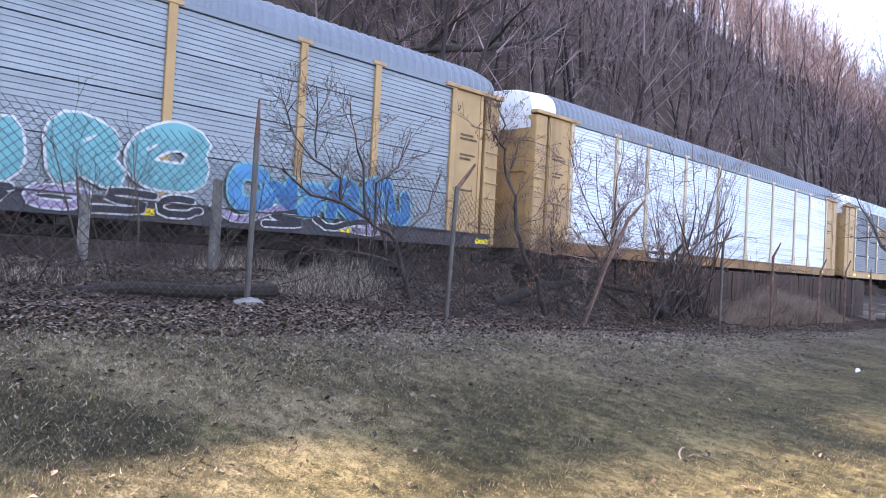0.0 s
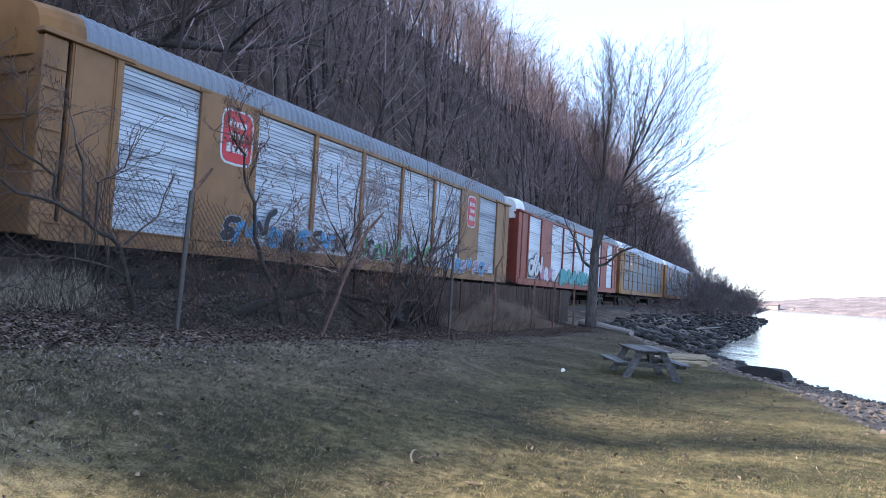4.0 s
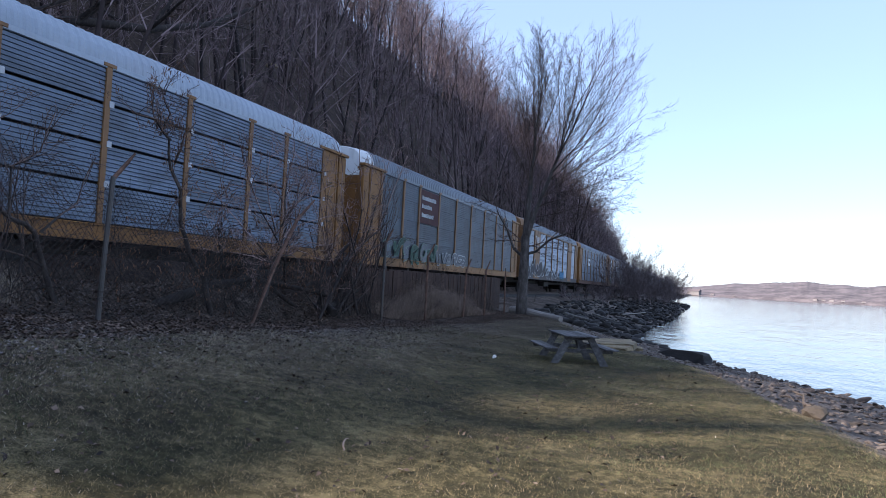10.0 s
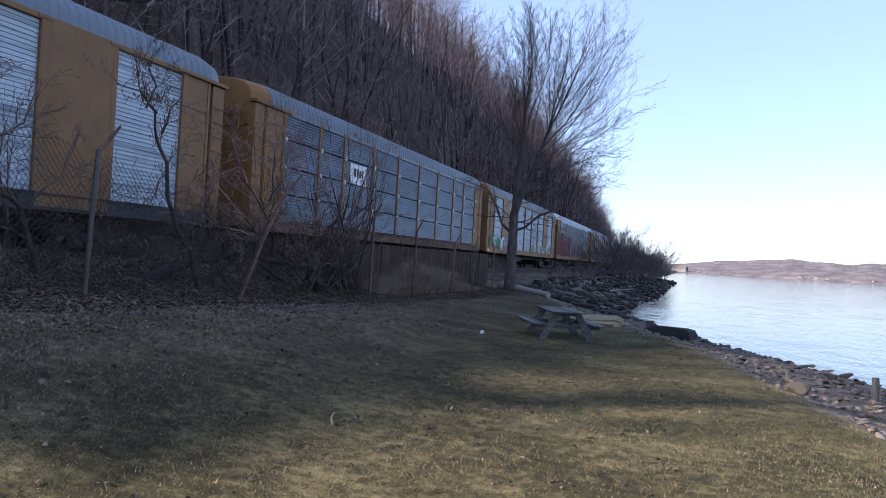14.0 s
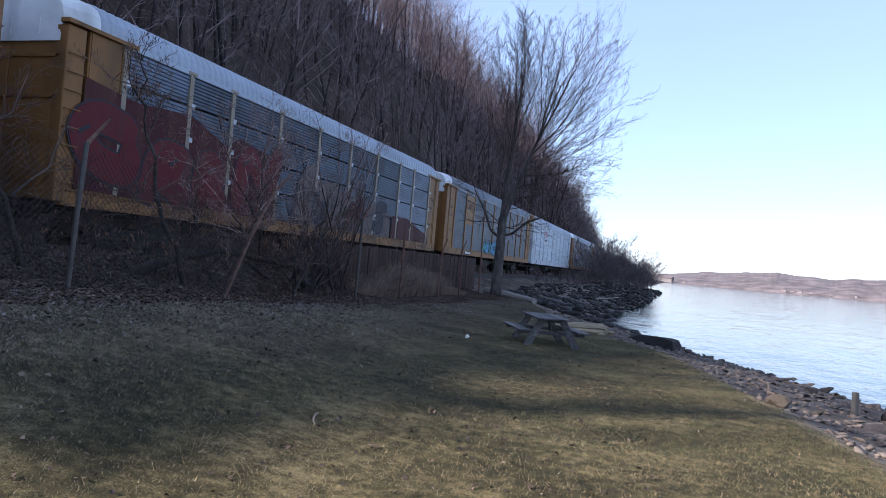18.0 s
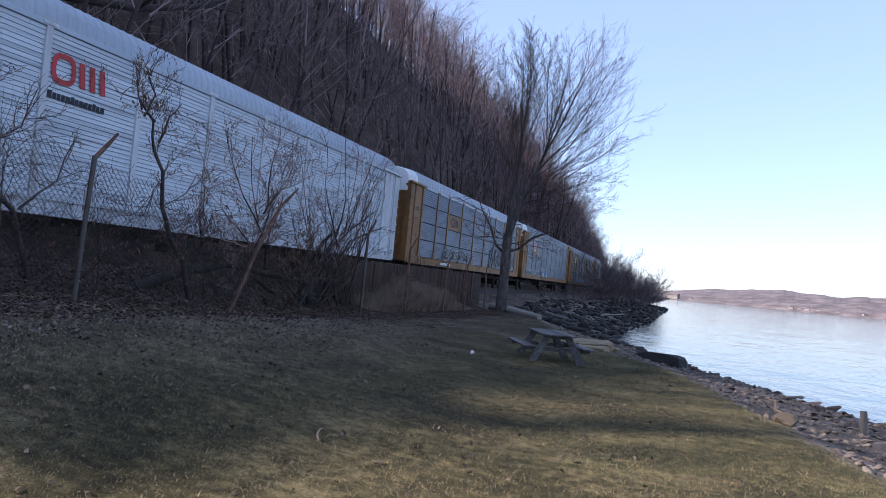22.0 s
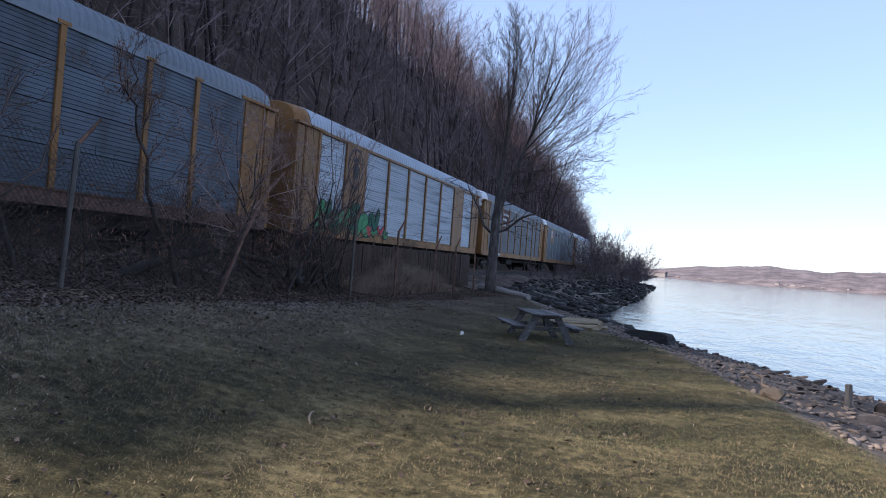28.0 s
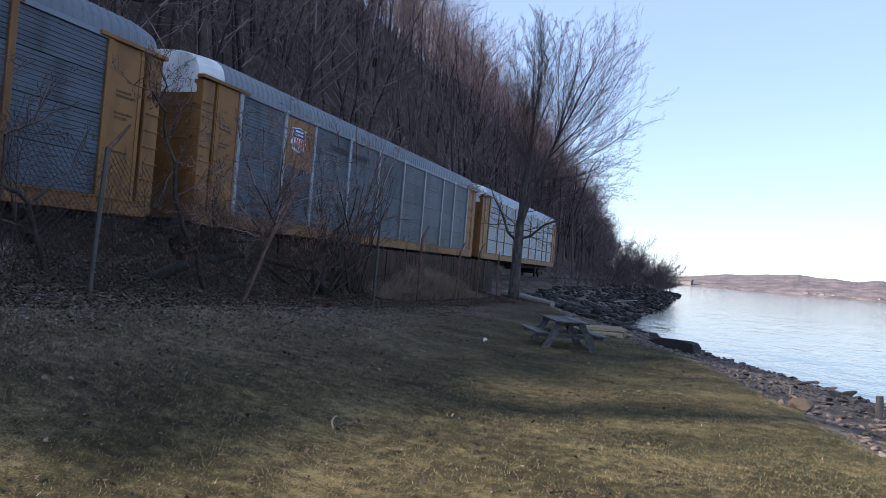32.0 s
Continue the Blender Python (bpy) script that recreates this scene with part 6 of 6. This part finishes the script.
# ---- the lawn's things ----
def picnic_table():
    t = new("picnic_table")
    tagged(t, "weathered grey wooden picnic table with attached benches on the lawn", "table")
    L = 0.95
    for k in range(5):
        part("tabletop_board", one_box(-0.36 + k * 0.146, -0.36 + k * 0.146 + 0.138, -L, L, 0.70, 0.738, 0.006), table_wood, t)
    for s in (-1, 1):
        for k in range(2):
            x = s * (0.60 + k * 0.145)
            part("bench_board", one_box(x - 0.068, x + 0.068, -L, L, 0.40, 0.438, 0.006), table_wood, t)
    for y in (-0.68, 0.68):
        for s in (-1, 1):
            bm = bmesh.new()
            v = [bm.verts.new((s * a, y + b, c)) for b in (-0.02, 0.02) for a, c in ((0.14, 0.70), (0.31, 0.70), (0.66, 0.0), (0.48, 0.0))]
            for f in ((0, 1, 2, 3), (7, 6, 5, 4), (0, 4, 5, 1), (1, 5, 6, 2), (2, 6, 7, 3), (3, 7, 4, 0)):
                bm.faces.new([v[i] for i in f])
            bmesh.ops.recalc_face_normals(bm, faces=bm.faces)
            part("leg", bm, table_wood, t)
        part("bench_support", one_box(-0.76, 0.76, y + 0.021, y + 0.06, 0.31, 0.40, 0.004), table_wood, t)
        part("top_cleat", one_box(-0.34, 0.34, y + 0.021, y + 0.06, 0.62, 0.70, 0.004), table_wood, t)
        part("brace", tube(bmesh.new(), [(0, y * 0.95, 0.36), (0, y * 0.35, 0.69)], 0.035, 6), table_wood, t)
    x, y = -2.5, 15.75
    t.matrix_basis = pose(x, y, height(x, y) - 0.015, 0, 0, 23) @ Matrix.Diagonal((0.92, 0.92, 0.82, 1))


picnic_table()


def lump(seed, flat_z=0.6, cuts=2):
    """A broken stone: a cut-down ball with flat faces."""
    bm = bmesh.new()
    bmesh.ops.create_icosphere(bm, subdivisions=cuts, radius=0.5)
    r = random.Random(seed)
    planes = [(Vector((r.gauss(0, 1), r.gauss(0, 1), r.gauss(0, 1))).normalized(), r.uniform(0.19, 0.38)) for _ in range(9)]
    for v in bm.verts:
        for n, d in planes:
            over = v.co.dot(n) - d
            if over > 0:
                v.co -= n * over
        v.co += Vector((r.gauss(0, 1), r.gauss(0, 1), r.gauss(0, 1))) * 0.012
        v.co.z *= flat_z
    return bm


STONES = [mesh_of("stone", lump(k, 0.32 + 0.06 * (k % 4))) for k in range(10)]


def shore():
    rng = random.Random(12)
    bank = new("stone_shore")
    tagged(bank, "tumbled brown stones along the lake's edge", "stones")
    count = 0
    while count < 290:
        y = rng.uniform(6.5, 33)
        a, b = float(turf_edge(y)), float(water_edge(y))
        f = rng.betavariate(2.2, 1.6) * 1.1 + 0.02
        x = a + (b - a) * f
        s = rng.uniform(0.10, 0.30) * (0.6 + 0.8 * f)
        piece("stone", STONES[rng.randrange(10)], stone, bank, at=pose(x, y, height(x, y) + s * 0.08, rng.uniform(-20, 20), rng.uniform(-20, 20), rng.uniform(0, 360)) @ Matrix.Diagonal((s * rng.uniform(1, 1.6), s, s, 1)))
        count += 1
    # the dark riprap slope beyond, and small stones: joined
    verts, faces, base = [], [], 0
    shapes = []
    for me in STONES[:6] + [mesh_of("pebble", lump(30 + k, 0.45, 1)) for k in range(6)]:
        co = np.empty(len(me.vertices) * 3)
        me.vertices.foreach_get("co", co)
        shapes.append((co.reshape(-1, 3), np.array([p.vertices[:] for p in me.polygons])))
    r2 = np.random.RandomState(5)

    def scatter(n, spot, name, mat, label, first=0):
        verts, faces, base = [], [], 0
        for _ in range(n):
            x, y, s = spot()
            co, fc = shapes[first + r2.randint(6)]
            e = Euler((r2.uniform(-.5, .5), r2.uniform(-.5, .5), r2.uniform(0, 6.28))).to_matrix()
            m = np.array(e)
            verts.append((co * (s * r2.uniform(1, 1.7), s, s)) @ m.T + (x, y, height(x, y) + s * 0.1))
            faces.append(fc + base)
            base += len(co)
        ob = piece(name, from_arrays(name, np.concatenate(verts), np.concatenate(faces)), mat)
        tagged(ob, label, "stones", kind="stuff")

    def far_spot():
        y = 34 + 135 * r2.rand() ** 1.5
        a, b = float(turf_edge(y)), float(water_edge(y))
        return a + (b - a) * r2.uniform(-0.05, 1.05), y, 0.22 + 0.75 * r2.rand() ** 2

    def small_spot():
        y = r2.uniform(-10, 30)
        a, b = float(turf_edge(y)), float(water_edge(y))
        return a + (b - a) * r2.uniform(0.05, 1.05), y, r2.uniform(0.05, 0.17)
    scatter(1700, far_spot, "riprap", dark_stone, "dark tumbled riprap below the railway bank", 6)
    scatter(3000, small_spot, "shingle", stone, "small brown stones and gravel along the shore", 6)

    def rock(x, y, sx, sy, sz, k, mat, label, lift=0.0, spin=0):
        ob = piece("rock", STONES[k].copy(), mat, at=pose(x, y, height(x, y) + lift, 0, 0, spin) @ Matrix.Diagonal((sx, sy, sz, 1)))
        tagged(ob, label, "rock")
    rock(-0.3, 22.7, 2.0, 1.1, 1.15, 3, dark_stone, "large dark rock at the water's edge", 0.1, -35)
    rock(1.62, 11.75, 0.5, 0.42, 0.75, 2, brown_stone, "squat brown boulder among the shore stones", 0.03, 10)
    rock(2.9, 10.6, 0.8, 0.6, 0.4, 3, stone, "broad grey boulder at the edge of the lawn", 0.0, 30)
    rock(3.2, 12.8, 0.9, 0.6, 0.6, 4, stone, "rounded grey shore boulder", 0.05, 70)
    rock(-34.1, 52.2, 1.9, 1.3, 1.6, 5, sandstone, "pale rock showing through the trees on the hillside", 0.45, 40)
    # pale layered slabs by the table
    steps = new("stone_slabs")
    tagged(steps, "low stack of pale yellowish stone slabs near the water", "stone slabs")
    for k, (x, y, w, d) in enumerate(((-2.35, 20.6, 1.3, 0.6), (-2.45, 21.5, 1.6, 0.6), (-2.6, 22.5, 1.7, 0.7), (-2.7, 23.6, 1.6, 0.7), (-1.9, 22.0, 0.8, 0.5))):
        bm = one_box(-w / 2, w / 2, -d / 2, d / 2, -0.16, 0.03, 0.025)
        bmesh.ops.subdivide_edges(bm, edges=[e for e in bm.edges if abs(e.verts[0].co.x - e.verts[1].co.x) > 0.4], cuts=5)
        for v in bm.verts:
            v.co += Vector((rng.uniform(-1, 1), rng.uniform(-1.5, 1.5), rng.uniform(-1, 1) * 0.4)) * 0.03
        part("slab", bm, sandstone, steps, at=pose(x, y, height(x, y) + 0.01 + 0.02 * (k % 2), 2, -2, -12 + 5 * k))
    # bleached trunk on the bank and drift along the riprap
    def log(name, label, a, b, r, mat, bendy=0.15):
        pa, pb = Vector((a[0], a[1], height(a[0], a[1]) + a[2])), Vector((b[0], b[1], height(b[0], b[1]) + b[2]))
        pts, rad = [], []
        for k in range(6):
            f = k / 5
            pts.append(pa.lerp(pb, f) + Vector((rng.uniform(-1, 1), rng.uniform(-1, 1), rng.uniform(-.3, .6))) * bendy * r * 2)
            rad.append(r * (1 - 0.45 * f))
        tagged(part(name, tube(bmesh.new(), pts, rad, 10), mat), label, "log")
    log("driftwood_log", "bleached driftwood trunk lying at the lawn's end", (-8.6, 35.5, 0.15), (-5.6, 32.0, 0.12), 0.22, driftwood)
    log("driftwood_log", "long bleached pole on the riprap", (-5.2, 55, 0.4), (-3.9, 60, 0.7), 0.06, driftwood)
    log("driftwood_log", "grey driftwood trunk on the riprap", (-7.2, 42, 0.25), (-5.6, 43, 0.2), 0.08, old_wood)
    log("driftwood_log", "grey driftwood trunk on the riprap", (-6.4, 48, 0.3), (-4.8, 47, 0.25), 0.07, old_wood)
    log("fallen_log", "dark mossy log along the foot of the fence", (-8.8, 5.6, 0.03), (-8.9, 1.0, 0.06), 0.10, log_mat, 0.8)
    log("fallen_log", "dark dead limb propped in the thicket", (-8.8, 16.4, 0.05), (-9.2, 19.0, 0.55), 0.1, log_mat, 1.2)
    log("shore_timber", "old dark timber by the water", (4.0, 15.6, 0.1), (4.9, 12.6, 0.12), 0.13, log_mat, 0.05)
    for x, y in ((3.35, 15.2), (4.4, 13.6)):
        tagged(part("mooring_stake", tube(bmesh.new(), [(0, 0, -0.3), (0.01, 0, 0.25), (0.0, 0.01, 0.42)], [0.07, 0.065, 0.06], 9), old_wood, at=pose(x, y, height(x, y))), "short weathered stake at the water's edge", "stake")
    log("driftwood_branch", "forked bleached driftwood branch among the shore stones", (1.75, 12.5, 0.04), (1.5, 13.2, 0.28), 0.032, drift_brown, 2.0)
    log("driftwood_branch", "bleached driftwood branch among the shore stones", (1.65, 12.8, 0.1), (1.3, 13.1, 0.12), 0.02, drift_brown, 2.0)
    # a curved stick and a scrap of white litter on the grass
    pts = [(-0.07, 0.2, 0.045), (-0.075, 0.14, 0.05), (-0.05, 0.04, 0.035), (-0.01, -0.06, 0.03), (0.04, -0.16, 0.025), (0.1, -0.24, 0.015), (0.12, -0.3, 0.012)]
    tagged(part("stick", tube(bmesh.new(), pts, [0.006, 0.009, 0.011, 0.012, 0.012, 0.01, 0.005], 8), plain_stick, at=pose(-2.9, 5.98, height(-2.9, 5.98)) @ Matrix.Scale(0.72, 4)), "short curved bleached stick on the grass", "stick")
    bm = lump(77, 0.7)
    tagged(part("litter", bm, plastic, at=pose(-3.7, 13.94, height(-3.7, 13.94) + 0.05) @ Matrix.Diagonal((0.15, 0.12, 0.13, 1))), "crumpled scrap of white litter on the grass", "litter")


shore()


# ---- grass, leaves and straw ----
def blades(name, n, spot, tall, mat, label, category, wide=0.004, lean=0.6):
    """Single blades, each one a leaning sliver."""
    r = np.random.RandomState(len(name) * 37)
    x, y, h = spot(r, n, tall)
    z = land(x, y)
    a = r.uniform(0, 6.28, n)
    side = np.stack([np.cos(a), np.sin(a), np.zeros(n)], 1) * (wide * r.uniform(0.7, 1.5, n) * np.clip(h / tall, 0.6, 1.1))[:, None]
    b = r.uniform(0, 6.28, n)
    tip = np.stack([np.cos(b) * h * lean * r.uniform(0.2, 1.2, n), np.sin(b) * h * lean * r.uniform(0.2, 1.2, n), h], 1)
    p = np.stack([x, y, z - 0.005], 1)
    verts = np.stack([p - side, p + side, p + tip], 1).reshape(-1, 3)
    faces = np.arange(n * 3).reshape(-1, 3)
    ob = piece(name, from_arrays(name, verts, faces), mat)
    tagged(ob, label, category, kind="stuff")


def lawn_spot(r, n, tall):
    """Blades in tufts, dense near the camera's side of the lawn, thinner towards the fence."""
    m = n // 7
    y = np.where(r.rand(m) < 0.82, 0.6 + 19 * r.rand(m) ** 1.45, r.uniform(-14, 31, m))
    edge = turf_edge(y) + 0.25
    x = edge + (-8.2 - edge) * r.rand(m)
    pick = r.randint(0, m, n)
    spread = 0.015 + 0.045 * r.rand(m)
    size = r.uniform(0.55, 1.45, m)
    x, y = x[pick] + r.normal(0, 1, n) * spread[pick], y[pick] + r.normal(0, 1, n) * spread[pick]
    thin = smooth01((-x - 5) / 3)
    return x, y, tall * size[pick] * r.uniform(0.5, 1.4, n) * (1 - 0.4 * thin)


def worn_spot(r, n, tall):
    """The bleached strip between the lawn and the litter under the fence."""
    y = np.where(r.rand(n) < 0.7, r.uniform(-6, 14, n), r.uniform(14, 34, n))
    x = -6.3 + 0.9 * r.normal(0, 1, n) + 0.5 * waves(y * 0.7, y * 0.2, 4) - 0.03 * np.maximum(0, y - 12)
    away = r.rand(n) < 0.03
    x = np.where(away, r.uniform(-8, 0.5, n), x)
    return np.minimum(x, turf_edge(y)), y, tall * r.uniform(0.4, 1.3, n)


def bank_spot(r, n, tall):
    y = np.where(r.rand(n) < 0.9, r.uniform(-3, 8.5, n), r.uniform(8.5, 36, n))
    x = r.uniform(-11.6, -9.0, n)
    tuft = np.sin(x * 3.1 + y * 1.7) + np.sin(y * 0.9 + 1)
    return x, y, tall * r.uniform(0.35, 1.1, n) * np.clip(0.15 + 0.75 * tuft, 0.08, 1.1)


def mound_spot(r, n, tall):
    y, x = r.uniform(19.8, 31.5, n), np.minimum(r.normal(-8.85, 0.3, n), -8.42)
    shape = np.where(y < 23.6, 1 - ((y - 23.6) / 3.9) ** 2, 1 - ((y - 23.6) / 7.0) ** 2)
    return x, y, tall * r.uniform(0.3, 1.05, n) * np.clip(shape, 0.14, 1) * (0.85 + 0.2 * waves(y * 2.5, x * 3, 8))


def sward_spot(sign):
    """Spots of the greener side of the lawn by the water, or of its straw-coloured side by the fence."""
    def spot(r, n, tall):
        x, y, h = lawn_spot(r, n * 3, tall)
        keep = np.flatnonzero(sign * (x + 4.6 + 1.3 * waves(x * 0.8, y * 0.8, 14) + r.normal(0, 0.9, len(x))) > 0)
        keep = keep[np.arange(n) % len(keep)]
        return x[keep] + r.normal(0, 0.004, n), y[keep], h[keep]
    return spot


def tuft_spot(r, n, tall):
    """Uneven green patches all over the lawn."""
    x, y, h = lawn_spot(r, n * 3, tall)
    keep = np.flatnonzero((waves(x * 1.3, y * 1.3, 21) + 0.8 * waves(x * 4, y * 4, 5) + r.normal(0, 0.35, len(x)) > 0.1) & (x > -7.3 + 0.5 * waves(y, x, 9)))
    keep = keep[np.arange(n) % len(keep)]
    return x[keep] + r.normal(0, 0.004, n), y[keep], h[keep]


blades("lawn_grass", 330000, sward_spot(1), 0.019, grass_mat, "short patchy green winter grass", "grass", 0.0019, 1.2)
blades("straw_lawn", 300000, sward_spot(-1), 0.019, brown_grass, "short worn straw-coloured winter grass", "grass", 0.0019, 1.2)
blades("green_tufts", 150000, tuft_spot, 0.021, fresh_grass, "patches of fresh green grass in the worn lawn", "grass", 0.0022, 1.2)
blades("coarse_grass", 14000, lawn_spot, 0.03, grass_mat, "longer tufts of green and straw-coloured grass in the lawn", "grass", 0.0035, 1.2)
blades("bleached_turf", 190000, worn_spot, 0.024, pale_blade, "bleached trampled grass between lawn and fence", "grass", 0.003, 1.3)
blades("bank_grass", 15000, bank_spot, 0.4, straw, "pale dead grass along the railway bank", "grass", 0.006, 0.5)
blades("tall_dead_grass", 60000, mound_spot, 1.2, bleached, "tall bleached dead grass behind the fence", "grass", 0.005, 0.5)


def litter_spot(r, n):
    y = r.uniform(-8, 34, n)
    edge = np.interp(y, [0, 6, 10, 16, 22, 30, 36], [-7.7, -7.5, -7.5, -7.6, -7.8, -7.9, -8.0])
    x = edge + 0.7 - np.abs(r.normal(0, 1.5, n)) + 0.5 * waves(y * 0.8, y * 0.3, 3)
    high = r.rand(n) < 0.3
    y = np.where(high, r.uniform(-3, 21, n), y)
    x = np.where(high, r.uniform(-11.5, -8.3, n), x)
    loose = ~high & (r.rand(n) < 0.3)
    return np.where(loose, np.where(r.rand(n) < 0.2, r.uniform(-8, 0, n), -7.8 + r.exponential(1.0, n)), x), y


def strewn_spot(r, n):
    """Faded leaves, thick beside the fence and thinning out over the lawn in drifts."""
    y = np.where(r.rand(n) < 0.75, r.uniform(-6, 14, n), r.uniform(14, 32, n))
    x = -8.2 + r.gamma(2.2, 0.45, n) + 0.6 * waves(y * 0.6, y * 0.25, 6)
    drift = waves(x * 1.6, y * 1.1, 12) + r.normal(0, 0.5, n) > -0.2
    return np.where(drift, x, -8.3 - r.rand(n) * 2.5), y


def leaves(name, n, spot, size, mat, label, seed):
    r = np.random.RandomState(seed)
    x, y = spot(r, n)
    keep = (x > -11.6) & (x < turf_edge(y))
    x, y = x[keep], y[keep]
    n = len(x)
    z = land(x, y) + 0.004
    s = r.uniform(size * 0.3, size, n)
    a = r.uniform(0, 6.28, n)
    u = np.stack([np.cos(a), np.sin(a), r.normal(0, .35, n)], 1) * s[:, None]
    v = np.stack([-np.sin(a), np.cos(a), r.normal(0, .35, n)], 1) * (s * r.uniform(0.5, 0.8, n))[:, None]
    p = np.stack([x, y, z + s * 0.4], 1)
    up = np.zeros((n, 3))
    up[:, 2] = s * r.uniform(0.1, 0.5, n)
    verts = np.stack([p - u, p - v + up, p + u, p + v + up], 1).reshape(-1, 3)
    k = np.arange(n)[:, None] * 4
    ob = piece(name, from_arrays(name, verts, np.concatenate([k + [0, 1, 2], k + [0, 2, 3]])), mat)
    tagged(ob, label, "leaves", kind="stuff")


leaves("fallen_leaves", 120000, litter_spot, 0.034, leaf_mat, "curled brown fallen leaves along the foot of the bank", 9)
leaves("faded_leaves", 45000, strewn_spot, 0.021, bleached_leaf, "faded grey leaves strewn over the edge of the lawn", 10)

motions()
